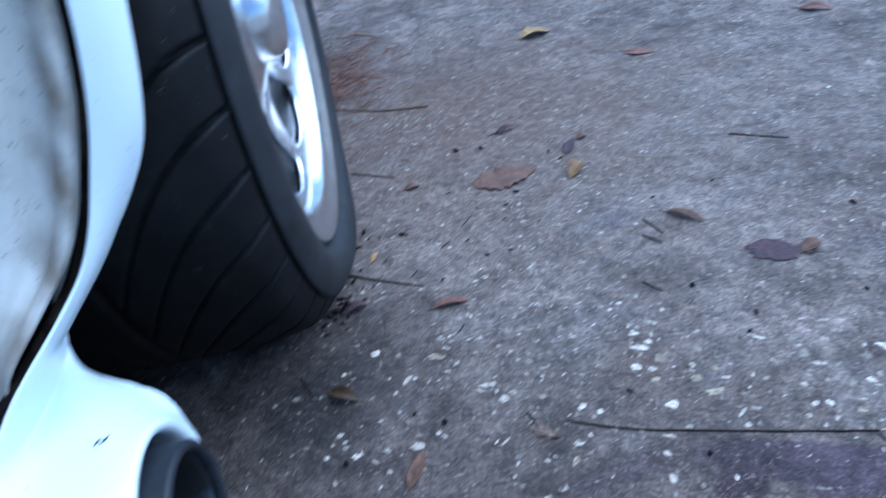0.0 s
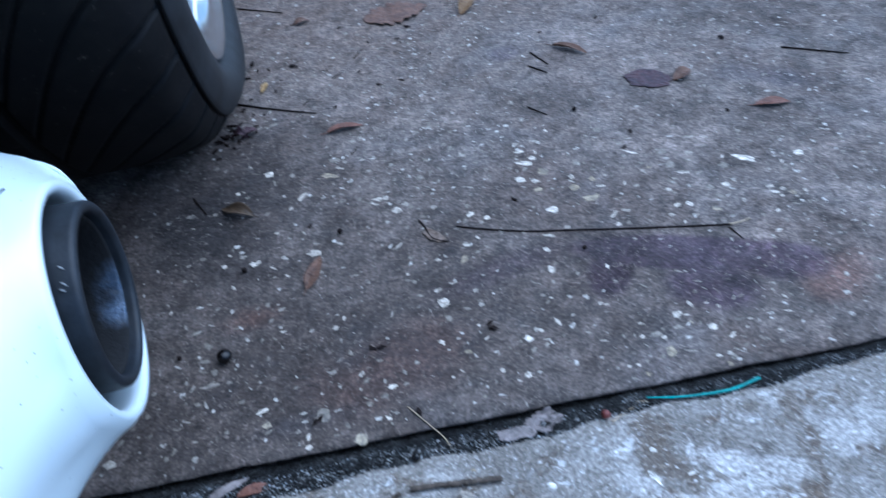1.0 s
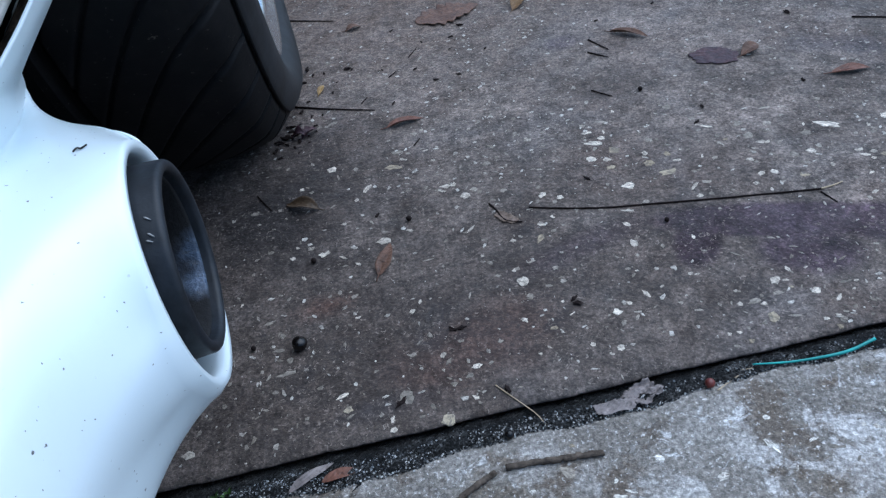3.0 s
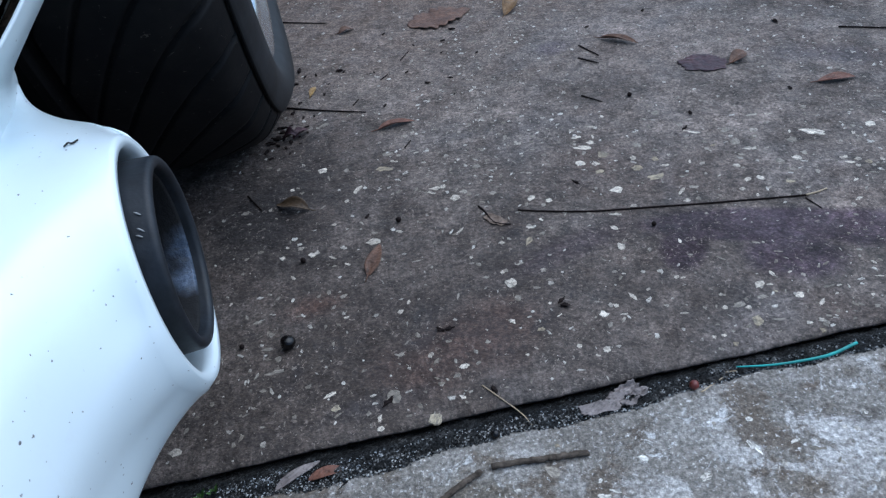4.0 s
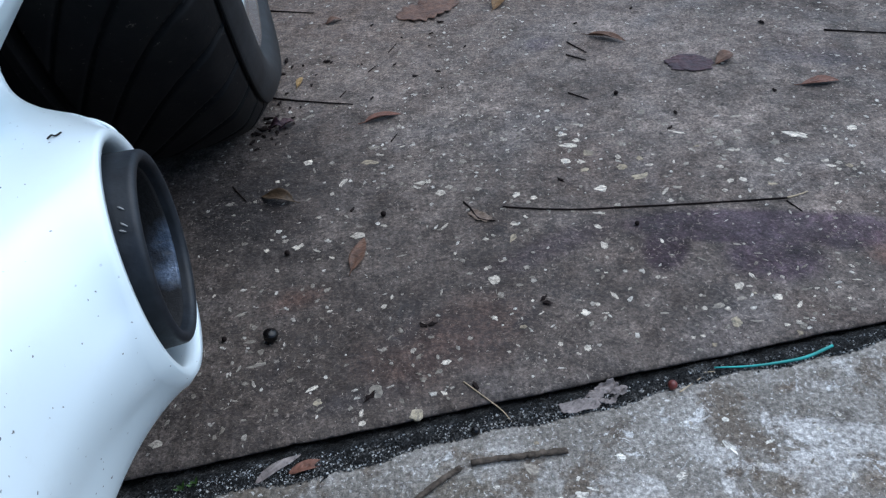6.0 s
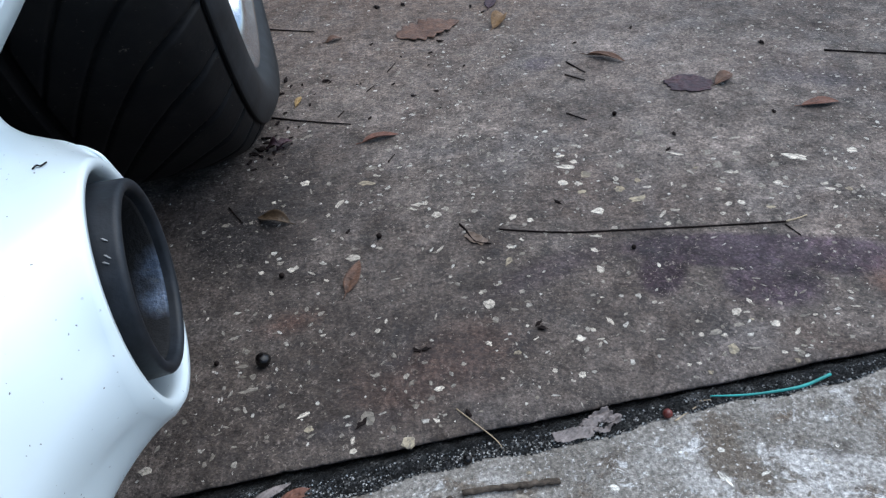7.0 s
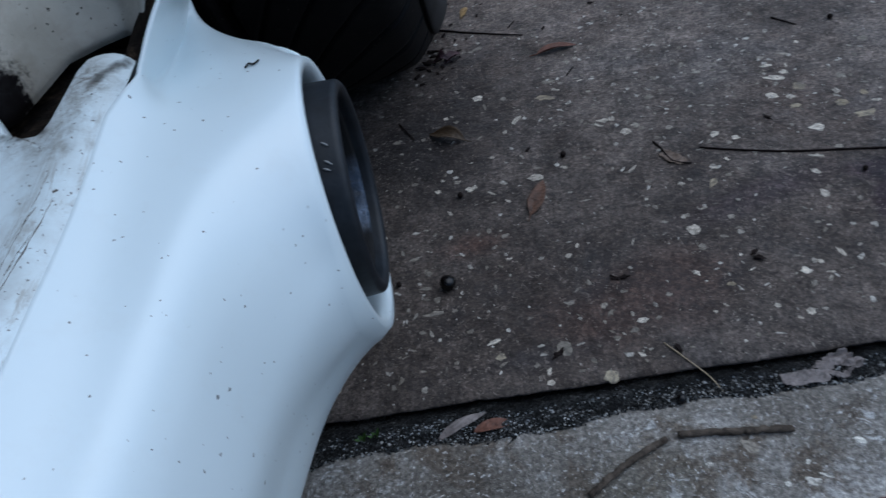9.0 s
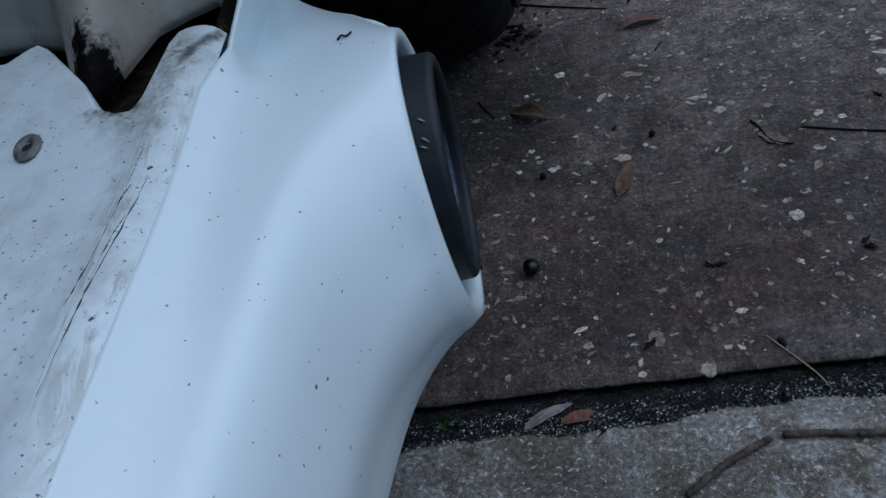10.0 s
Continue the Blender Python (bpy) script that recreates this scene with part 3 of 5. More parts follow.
# foot of the hem between the sill's skin and the ledge, from the wheel arch forwards
SILL_TOP = [(-0.224, 0.289, 0.262), (-0.217, 0.249, 0.270), (-0.209, 0.205, 0.279), (-0.203, 0.172, 0.281), (-0.199, 0.140, 0.270), (-0.194, 0.083, 0.265), (-0.190, 0.028, 0.264), (-0.185, -0.033, 0.263), (-0.173, -0.15, 0.260), (-0.150, -0.4, 0.255)]

# foot of the rear quarter on the sill, from the wheel arch to the seam
BACK = [(-0.222, 0.2885, 0.2635), (-0.2195, 0.262, 0.2580), (-0.2145, 0.226, 0.2620), (-0.2085, 0.196, 0.2705), (-0.2035, 0.174, 0.2825)]


def double(grid, axis, ring):
    """Twice as many lines along one axis, on a smooth curve through the old ones."""
    g = np.moveaxis(grid, axis, 0)
    if ring:
        p = [np.roll(g, k, 0) for k in (1, 0, -1, -2)]
    else:
        pad = np.concatenate([2 * g[:1] - g[1:2], g, 2 * g[-1:] - g[-2:-1]])
        p = [pad[k:len(pad) - 3 + k] for k in range(4)]
    mid = (-p[0] + 9 * p[1] + 9 * p[2] - p[3]) / 16
    out = np.empty((len(p[1]) * 2,) + g.shape[1:])
    out[0::2], out[1::2] = p[1], mid
    if not ring:
        out = np.concatenate([out, g[-1:]])
    return np.moveaxis(out, 0, axis)


def relaxed(a, b, c, e, cols, across):
    """The smoothest skin between an inner ring a and an outer ring e that leaves them towards b and c."""
    n, m = len(a), cols + 1
    h = 3.0 / m
    known = {0: a, 1: a + (b - a) * h * (1 - 1 / m) + (e - a) * h * h / 9, m: e, m - 1: e + (c - e) * h * (1 - 1 / m) + (a - e) * h * h / 9}
    fixed = {j: np.fft.rfft(v, axis=0) for j, v in known.items()}
    out = np.zeros((n // 2 + 1, m - 3, 3), complex)
    for f in range(n // 2 + 1):
        lap = across * (2 * math.cos(2 * math.pi * f / n) - 2) - 2
        rows = np.zeros((m - 1, m + 1))
        for j in range(1, m):
            rows[j - 1, j - 1:j + 2] = 1, lap, 1
        rhs = -sum(np.outer(rows[:, j], v[f]) for j, v in fixed.items())
        free = rows[:, 2:m - 1]
        out[f] = np.linalg.solve(free.T @ free, free.T @ rhs)
    x = np.fft.irfft(out, n, axis=0)
    return np.concatenate([known[0][:, None], known[1][:, None], x, known[m - 1][:, None], known[m][:, None]], 1)


# seam between the rear quarter and the door jamb, from the sill upwards
SEAM = [(-0.2035, 0.174, 0.2825), (-0.195, 0.203, 0.300), (-0.174, 0.238, 0.323), (-0.160, 0.260, 0.343), (-0.147, 0.276, 0.378), (-0.131, 0.289, 0.431), (-0.122, 0.300, 0.50), (-0.12, 0.31, 0.62)]
ARCH = [(-0.222, 0.2885, 0.2635), (-0.2165, 0.288, 0.280), (-0.1970, 0.288, 0.301), (-0.160, 0.291, 0.336), (-0.134, 0.296, 0.368), (-0.120, 0.301, 0.393), (-0.112, 0.308, 0.424), (-0.107, 0.320, 0.465), (-0.103, 0.345, 0.52), (-0.10, 0.39, 0.60), (-0.10, 0.48, 0.68), (-0.11, 0.72, 0.75), (-0.14, 1.0, 0.70)]


def quarter():
    """White rear quarter between the seam and the wheel arch, with a folded arch edge: rows from the sill upwards."""
    n = 70
    edge, seam, foot = spline(ARCH[:10], n), spline(SEAM, n), spline(BACK, 35)
    grid = []
    for q in np.linspace(0, 1, n):
        e = np.array([np.interp(q, np.linspace(0, 1, n), edge[:, k]) for k in range(3)])
        zs = 0.2825 + (e[2] - 0.2635) * (0.60 - 0.2825) / (0.60 - 0.2635)
        s = np.array([np.interp(zs, seam[:, 2], seam[:, k]) for k in range(3)])
        row = [e + (-0.022, 0.035, 0.0), e + (-0.004, 0.008, 0.0), e + (-0.0006, 0.002, 0.0)]
        low = max(0.0, 1 - q / 0.6)
        low = low * low * (3 - 2 * low)
        swell = 1 - low
        for i, t in enumerate(np.linspace(0, 1, 35)):
            sag = foot[i] - (foot[0] * (1 - t) + foot[-1] * t)
            row.append(e * (1 - t) + s * t + swell * np.array([0.004, 0.0, 0.001]) * math.sin(math.pi * t) + low * sag)
        grid.append(row)
    return grid


def sill():
    """A skin that flares out of the sill into the round opening, with a rolled lip, and climbs into the rear quarter."""
    hem = [(x - 0.0066, y, z + 0.0146) for x, y, z in SILL_TOP[4:]]
    end = [hem[-1], (-0.128, -0.4, 0.252), (-0.113, -0.4, 0.212), (-0.128, -0.4, 0.155), (-0.20, -0.4, 0.100)]
    low = [(-0.20, -0.4, 0.100), (-0.212, -0.15, 0.100), (-0.216, 0.02, 0.099), (-0.210, 0.12, 0.095), (-0.190, 0.20, 0.095)]
    arch = [(-0.190, 0.20, 0.095), (-0.172, 0.240, 0.145), (-0.158, 0.260, 0.195), (-0.1575, 0.2640, 0.212), (-0.1610, 0.2665, 0.2250), (-0.1700, 0.2700, 0.2310), (-0.182, 0.2742, 0.2340), (-0.194, 0.2775, 0.2360), (-0.208, 0.2808, 0.2395)]
    corner = [(-0.208, 0.2808, 0.2395), (-0.2185, 0.2850, 0.2440), (-0.2228, 0.2875, 0.2520), (-0.222, 0.2885, 0.2635)]
    neck = [(-0.2035, 0.174, 0.2825), (-0.2045, 0.158, 0.2840), hem[0]]
    loops = [(arch, 58, 322, 408, (-0.55, 0.8, 0.0), 0.012, 0.02, 0.70, 1.0), (corner, 16, 408, 426, (-0.6, 0.5, 0.6), 0.012, 0.045, 0.97, 0.4), (BACK, 34, 426, 459, (0.5, 0.25, 0.82), 0.022, 0.05, 0.97, 0.0), (neck, 12, 459, 467, (-0.7, 0.0, 0.7), 0.03, 0.05, 0.92, 0.0), (hem, 72, 467, 525, (-0.66, 0.0, 0.75), 0.028, 0.055, 0.90, 0.0), (end, 24, 525, 560, (0.0, -1.0, 0.0), 0.22, 0.10, 0.62, 0.0), (low, 72, 560, 682, (-0.95, 0.0, -0.3), 0.028, 0.06, 0.95, 0.0)]
    rows = []
    for points, n, a0, a1, way, *shape in loops:
        line = spline(points, n + 1)[:-1]
        for i, e in enumerate(line):
            rows.append((radians(a0 + (a1 - a0) * i / n), e, np.array(way) / np.linalg.norm(way), shape))
    ways = np.array([r[2] for r in rows])
    shapes = np.array([r[3] for r in rows])
    turns = np.array([(math.cos(r[0]), math.sin(r[0])) for r in rows])
    for _ in range(40):
        ways = (np.roll(ways, 1, 0) + 2 * ways + np.roll(ways, -1, 0)) / 4
        shapes = (np.roll(shapes, 1, 0) + 2 * shapes + np.roll(shapes, -1, 0)) / 4
        turns = (np.roll(turns, 1, 0) + 2 * turns + np.roll(turns, -1, 0)) / 4
    rims, bs, cs, es, angles = [], [], [], [], []
    for (_, e, _, _), turn, way, (pull, push, slope, straight) in zip(rows, turns, ways, shapes):
        w = math.atan2(turn[1], turn[0])
        radial = math.cos(w) * U + math.sin(w) * V
        way = way / np.linalg.norm(way)
        under = max(0.0, -math.sin(w)) ** 1.5
        a = on_hole(w, HOLE_R + 0.0045 + 0.006 * under, -0.0004 - 0.003 * under)
        reach = np.linalg.norm(e - a)
        b = a + (math.sqrt(1 - slope * slope) * radial - slope * N) * min(0.40 * reach, push)
        c = e - way * min(pull, 0.62 * reach)
        up = max(0.0, math.sin(w))
        bulge = np.array([0.0, 0.0, 0.0015 * up]) + 0.004 * max(0.0, 1 - 1.5 * up * up) * radial
        b = b * (1 - straight) + (a + (e - a) * 0.33 + bulge) * straight
        c = c * (1 - straight) + (a + (e - a) * 0.70 + bulge) * straight
        for lot, v in ((rims, a), (bs, b), (cs, c), (es, e)):
            lot.append(v)
    grid = relaxed(np.array(rims), np.array(bs), np.array(cs), np.array(es), 21, 4.0)
    grid = double(grid, 1, False)
    ahead = np.clip((0.13 - grid[..., 1]) / 0.09, 0, 1)
    outer = np.clip((grid[..., 0] + 0.168) / 0.04, 0, 1)
    grid[..., 0] -= 0.0105 * (ahead * ahead * (3 - 2 * ahead)) * (outer * outer * (3 - 2 * outer))
    tuck = np.clip((0.205 - grid[..., 2]) / 0.05, 0, 1) * np.clip((0.16 - grid[..., 1]) / 0.08, 0, 1)
    grid[..., 0] -= 0.0055 * (tuck * tuck * (3 - 2 * tuck)) * (outer * outer * (3 - 2 * outer))
    shoulder = np.exp(-((grid[..., 0] + 0.156) / 0.018) ** 2) * np.clip((grid[..., 2] - 0.20) / 0.03, 0, 1)
    grid[..., 2] += 0.011 * (ahead * ahead * (3 - 2 * ahead)) * shoulder
    whole = []
    for row in grid:
        p = row[0] - HOLE
        w = math.atan2(p @ V, p @ U)
        lip = [on_hole(w, HOLE_R + r, d) for r, d in ((0.003, -0.045), (0.001, -0.02), (-0.001, -0.008), (-0.0008, -0.003), (0.0008, -0.0006))]
        whole.append(lip + [on_hole(w, HOLE_R + 0.0045, -0.0004)] + list(row[1:]))
    grid = np.array(whole)
    bm = bmesh.new()
    sheet(bm, grid, True, False)
    sheet(bm, quarter())
    bmesh.ops.remove_doubles(bm, verts=bm.verts, dist=2e-5)
    bmesh.ops.recalc_face_normals(bm, faces=bm.faces)
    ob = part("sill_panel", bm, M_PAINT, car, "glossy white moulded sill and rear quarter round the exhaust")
    return modify(ob, "SOLIDIFY", thickness=0.002, offset=0)


sill()


# the ledge's far boundary with the notch for the door jamb: x and y
NOTCH = [(-0.203, 0.1855), (-0.2072, 0.1845), (-0.217, 0.1819), (-0.2265, 0.1792), (-0.2300, 0.1700), (-0.2308, 0.1560), (-0.2314, 0.1400), (-0.2327, 0.1312), (-0.2365, 0.1270), (-0.2429, 0.1268), (-0.2489, 0.1296), (-0.2551, 0.1340), (-0.2695, 0.1541), (-0.2878, 0.1737), (-0.2999, 0.1868), (-0.3078, 0.1925), (-0.312, 0.190), (-0.320, 0.180)]


HEM = [(-0.0040, 0.0118), (-0.0058, 0.0146), (-0.0082, 0.0170), (-0.0112, 0.0187), (-0.0150, 0.0196), (-0.0190, 0.0198), (-0.0225, 0.0196), (-0.0255, 0.0193), (-0.028, 0.0191), (-0.030, 0.0189)]


def ledge():
    """The flat sill top inside the skin: a raised hem, a step, and a flat with a notch cut into its end."""
    foot = spline([(-0.207, 0.215, 0.272), (-0.203, 0.180, 0.2715)] + SILL_TOP[4:], 80)
    nx = np.array([p[0] for p in NOTCH])[::-1]
    ny = np.array([p[1] for p in NOTCH])[::-1]
    widths = np.linspace(-0.031, -0.125, 72)
    fy = foot[::-1, 1]
    grid = []
    for dx, dz in HEM + [(w, 0.0188) for w in widths] + [(-0.128, 0.017), (-0.130, 0.010), (-0.130, -0.02)]:
        col = []
        x_end = np.interp(0.19, fy, foot[::-1, 0]) + dx
        y_end = float(np.interp(x_end, nx, ny))
        for t in np.linspace(0, 1, 90):
            y = y_end + (-0.4 - y_end) * t ** 1.3
            px, pz = np.interp(y, fy, foot[::-1, 0]), np.interp(y, fy, foot[::-1, 2])
            col.append((px + dx, y, pz + dz))
        lip = [(col[0][0], col[0][1] + 0.0015, col[0][2] - 0.003), (col[0][0], col[0][1] + 0.001, col[0][2] - 0.03)]
        grid.append(lip[::-1] + col)
    bm = bmesh.new()
    sheet(bm, grid)
    bmesh.ops.recalc_face_normals(bm, faces=bm.faces)
    if sum(f.normal.z * f.calc_area() for f in bm.faces) < 0:
        bmesh.ops.reverse_faces(bm, faces=bm.faces)
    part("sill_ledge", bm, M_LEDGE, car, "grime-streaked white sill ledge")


ledge()


def scratches():
    """Thin dirty scratches on the ledge beside the hem."""
    foot = spline(SILL_TOP[4:], 80)[::-1]
    hx, hz = np.array([p[0] for p in HEM])[::-1], np.array([p[1] for p in HEM])[::-1]
    lines = [[(-0.214, 0.104), (-0.2132, 0.075), (-0.2122, 0.042), (-0.213, 0.029)], [(-0.2072, 0.089), (-0.2068, 0.066), (-0.2072, 0.040), (-0.2068, 0.024), (-0.205, -0.003)], [(-0.208, 0.069), (-0.2085, 0.060), (-0.209, 0.050)], [(-0.212, 0.084), (-0.213, 0.074)], [(-0.241, 0.129), (-0.228, 0.122), (-0.222, 0.115)]]
    for k, line in enumerate(lines):
        pts = []
        for x, y, _ in spline([(x, y, 0.0) for x, y in line], 40):
            x += 0.0006 * noise.noise((y * 160, k * 3.3, 0))
            px, pz = np.interp(y, foot[:, 1], foot[:, 0]), np.interp(y, foot[:, 1], foot[:, 2])
            pts.append((x, y, pz + float(np.interp(x - px, hx, hz)) - 0.00008))
        bm = bmesh.new()
        tube(bm, pts, [0.0001 + 0.00028 * abs(noise.noise((i * 0.21, k * 5.1, 1))) * 1.8 for i in range(len(pts))], 6)
        part("scratch", bm, M_SCRATCH, car, "thin dirty scratch in the white paint")


scratches()


def collar():
    """Black ring in the opening with a thick rounded lip, and the pipe's mouth inside."""
    m = Matrix.Translation(RING) @ Euler((0, radians(1.3), radians(9.4))).to_matrix().to_4x4()
    bm = bmesh.new()
    lip = [(0.0537 + 0.0037 * math.cos(w), 0.0004 + 0.0037 * math.sin(w)) for w in np.linspace(radians(185), radians(-8), 14)]
    prof = [(0.0488, -0.060), (0.0491, -0.024), (0.0495, -0.010)] + lip + [(0.0577, -0.006), (0.0581, -0.014), (0.0585, -0.022), (0.0595, -0.060)]
    revolve(bm, prof, 128)
    bmesh.ops.transform(bm, matrix=m, verts=bm.verts)
    bmesh.ops.recalc_face_normals(bm, faces=bm.faces)
    ring = part("exhaust_collar", bm, M_COLLAR, car, "scuffed black exhaust collar")
    bm = bmesh.new()
    revolve(bm, [(0.0497, -0.0035), (0.0488, -0.0028), (0.0481, -0.0050), (0.0477, -0.014), (0.0473, -0.05), (0.046, -0.11)], 96)
    bmesh.ops.transform(bm, matrix=m, verts=bm.verts)
    bmesh.ops.recalc_face_normals(bm, faces=bm.faces)
    part("exhaust_pipe", bm, M_PIPE, ring, "sooty steel pipe mouth with a painted sky-lit patch")
    bm = bmesh.new()
    revolve(bm, [(0.0475, -0.105), (0.0, -0.115)], 40)
    bmesh.ops.transform(bm, matrix=m, verts=bm.verts)
    part("baffle", bm, M_SOOT, ring, "black soot deep in the pipe")
    # two pale scratches on the collar
    for w, along, size in ((119, -0.0035, 0.0045), (128, -0.0032, 0.005), (131, -0.0045, 0.003)):
        a = radians(w)
        bm = bmesh.new()
        pts = [m @ Vector((along + k * 0.0011, 0.0582 * math.cos(a + k * size * 3), 0.0582 * math.sin(a + k * size * 3))) for k in (-1.5, -0.5, 0.4, 1.5)]
        tube(bm, pts, [0.0002, 0.0006, 0.0005, 0.0002], 6)
        part("scratch", bm, M_SCUFF, ring, "pale scuff")
    return ring


collar()

def upper_car():
    """Fender over the wheel, with an unseen haunch and roof added to shade wheel and doorway."""
    # body above the wheel
    bm = bmesh.new()
    top = spline(ARCH[9:], 40)
    sheet(bm, [[p + (-0.03, 0, -0.03), p + (-0.004, 0, -0.006), p, p + (-0.01, 0, 0.03), p + (-0.06, 0, 0.10), p + (-0.3, 0.0, 0.16), p + (-0.9, 0, 0.17)] for p in top])
    bmesh.ops.recalc_face_normals(bm, faces=bm.faces)
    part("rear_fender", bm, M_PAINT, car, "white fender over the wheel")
    # unseen haunch and roof, added to block sky over wheel and doorway
    bm = bmesh.new()
    shape = [(-0.105, 0.60), (-0.115, 0.70), (-0.17, 0.82), (-0.27, 0.96), (-0.37, 1.07), (-0.52, 1.14), (-1.3, 1.16)]
    sheet(bm, [[(x - 0.12 * max(0, y - 0.5), y, z) for x, z in shape] for y in (0.36, 0.5, 0.8, 1.2, 1.7)])
    sheet(bm, [[(x, 0.36, z), (x - 0.02, 0.37, 0.60)] for x, z in shape])
    sheet(bm, [[(x, y, z) for x, z in shape[4:]] for y in (-1.1, -0.4, 0.36)])
    bmesh.ops.recalc_face_normals(bm, faces=bm.faces)
    part("upper_body", bm, M_PAINT, car, "unseen white haunch and roof added for shade")
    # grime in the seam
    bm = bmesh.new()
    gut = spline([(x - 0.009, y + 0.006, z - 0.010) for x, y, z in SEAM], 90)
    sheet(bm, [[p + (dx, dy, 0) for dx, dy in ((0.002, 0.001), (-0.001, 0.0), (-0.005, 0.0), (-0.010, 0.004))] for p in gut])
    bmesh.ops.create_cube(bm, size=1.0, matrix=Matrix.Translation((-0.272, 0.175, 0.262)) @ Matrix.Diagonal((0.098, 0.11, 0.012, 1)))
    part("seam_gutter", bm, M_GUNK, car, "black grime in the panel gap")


upper_car()


def jamb():
    """Cream door jamb: a rim along the seam, a recess, a raised face, and a tongue that reaches into the ledge's notch."""
    low = [(-0.205, 0.203), (-0.230, 0.227), (-0.243, 0.219), (-0.2575, 0.206), (-0.2595, 0.185), (-0.2600, 0.165), (-0.264, 0.152), (-0.271, 0.154), (-0.280, 0.166), (-0.290, 0.180), (-0.305, 0.206), (-0.33, 0.216), (-0.40, 0.22), (-0.9, 0.22)]
    lx, ly = np.array([p[0] for p in low])[::-1], np.array([p[1] for p in low])[::-1]
    seam = spline(SEAM, 80)
    offs = [0.0, 0.0015, 0.004, 0.009, 0.0115, 0.0135, 0.016, 0.024, 0.029, 0.032, 0.036, 0.042] + list(np.linspace(0.047, 0.15, 26)) + [0.2, 0.3, 0.5, 0.8]
    deep = [0.010, 0.001, 0.0, 0.0, 0.002, 0.006, 0.008, 0.008, 0.004, -0.002, -0.006, -0.008]
    bm = bmesh.new()
    grid = []
    for z in [0.2755, 0.2765, 0.278] + list(np.linspace(0.281, 0.62, 60)):
        zz = max(0.2865, z)
        cx, cy = np.interp(zz, seam[:, 2], seam[:, 0]) - 0.0090 - 0.0035 * max(0.0, 1 - abs(zz - 0.325) / 0.04), np.interp(zz, seam[:, 2], seam[:, 1]) - 0.003
        squeeze = 0.62 + 0.38 * min(1, max(0, (z - 0.29) / 0.08))
        up = min(1, max(0, (z - 0.276) / 0.075))
        w = up * up * (3 - 2 * up)
        row = []
        for k, off in enumerate(offs):
            x = cx - off * (squeeze if off < 0.05 else 1 - (1 - squeeze) * max(0, 1 - (off - 0.05) / 0.05))
            d = deep[k] if k < len(deep) else -0.009 - 0.05 * (off - 0.042)
            rise = cy + d
            base = float(np.interp(x, lx, ly)) + max(0, z - 0.281) * 0.9
            drop = 0.004 * max(0, (0.278 - z) / 0.01) ** 0.5 if z < 0.278 else 0.0
            row.append((x, base * (1 - w) + rise * w + drop, z))
        grid.append(row)
    sheet(bm, grid)
    bmesh.ops.recalc_face_normals(bm, faces=bm.faces)
    part("door_jamb", bm, M_OLD, car, "cream stained door jamb with a mouldy tongue")


jamb()


def screw():
    bm = bmesh.new()
    revolve(bm, [(0.0022, -0.004), (0.0023, 0.0), (0.0028, 0.0010), (0.0042, 0.0016), (0.0056, 0.0012), (0.0064, 0.0)], 24)
    bmesh.ops.transform(bm, matrix=Matrix.Translation((-0.2715, 0.1135, 0.2868)) @ Euler((0, radians(-90), 0)).to_matrix().to_4x4(), verts=bm.verts)
    bmesh.ops.recalc_face_normals(bm, faces=bm.faces)
    bmesh.ops.scale(bm, vec=(0.95, 1.5, 1.0), space=Matrix.Translation((0.2715, -0.1135, -0.2868)), verts=bm.verts)
    bmesh.ops.rotate(bm, cent=(-0.2715, 0.1135, 0.2868), matrix=Matrix.Rotation(radians(28), 3, "Z"), verts=bm.verts)
    head = part("screw", bm, M_SCREW, car, "weathered grey screw in the ledge")
    bm = bmesh.new()
    revolve(bm, [(0.0, 0.0003), (0.0023, 0.0003)], 16)
    bmesh.ops.transform(bm, matrix=Matrix.Translation((-0.2715, 0.1135, 0.2868)) @ Euler((0, radians(-90), 0)).to_matrix().to_4x4(), verts=bm.verts)
    part("screw_socket", bm, M_SOOT, head, "black screw socket")


screw()


def underbody():
    """Dark wheel housing and floor that close the car, and an unseen cabin added for shade."""
    c = Vector((-0.155, 0.734, 0.329))
    bm = bmesh.new()
    grid = []
    for w in np.linspace(radians(-32), radians(185), 40):
        r = 0.415
        x0 = -0.235 + 0.10 * min(1, max(0, (w + 0.15) / 0.6)) - 0.16 * min(1, max(0, (w - 1.5) / 0.6))
        grid.append([(x, c.y - r * math.cos(w), c.z + r * math.sin(w)) for x in (x0, -0.35, -0.62)])
    sheet(bm, grid)
    part("wheel_liner", bm, M_LINER, car, "black wheel housing")
    bm = bmesh.new()
    bmesh.ops.create_cube(bm, size=1.0, matrix=Matrix.Translation((-1.1, 0.3, 0.235)) @ Matrix.Diagonal((1.0, 2.4, 0.27, 1)))
    bmesh.ops.create_cube(bm, size=1.0, matrix=Matrix.Translation((-0.47, -0.12, 0.175)) @ Matrix.Diagonal((0.40, 0.62, 0.15, 1)))
    bmesh.ops.bevel(bm, geom=bm.edges[:], offset=0.015, segments=2, affect="EDGES")
    part("underbody", bm, M_LINER, car, "black car underside", smooth=False)
    bm = bmesh.new()
    sheet(bm, [[(-0.62, y, z) for z in (0.0, 0.3, 0.75)] for y in (0.25, 0.7, 1.2)])
    part("inner_wall", bm, M_LINER, car, "black inner wall of the wheel housing")
    # unseen cabin block behind the open doorway, added to cut sky light
    bm = bmesh.new()
    bmesh.ops.create_cube(bm, size=1.0, matrix=Matrix.Translation((-1.15, -0.1, 0.68)) @ Matrix.Diagonal((1.1, 2.2, 0.85, 1)))
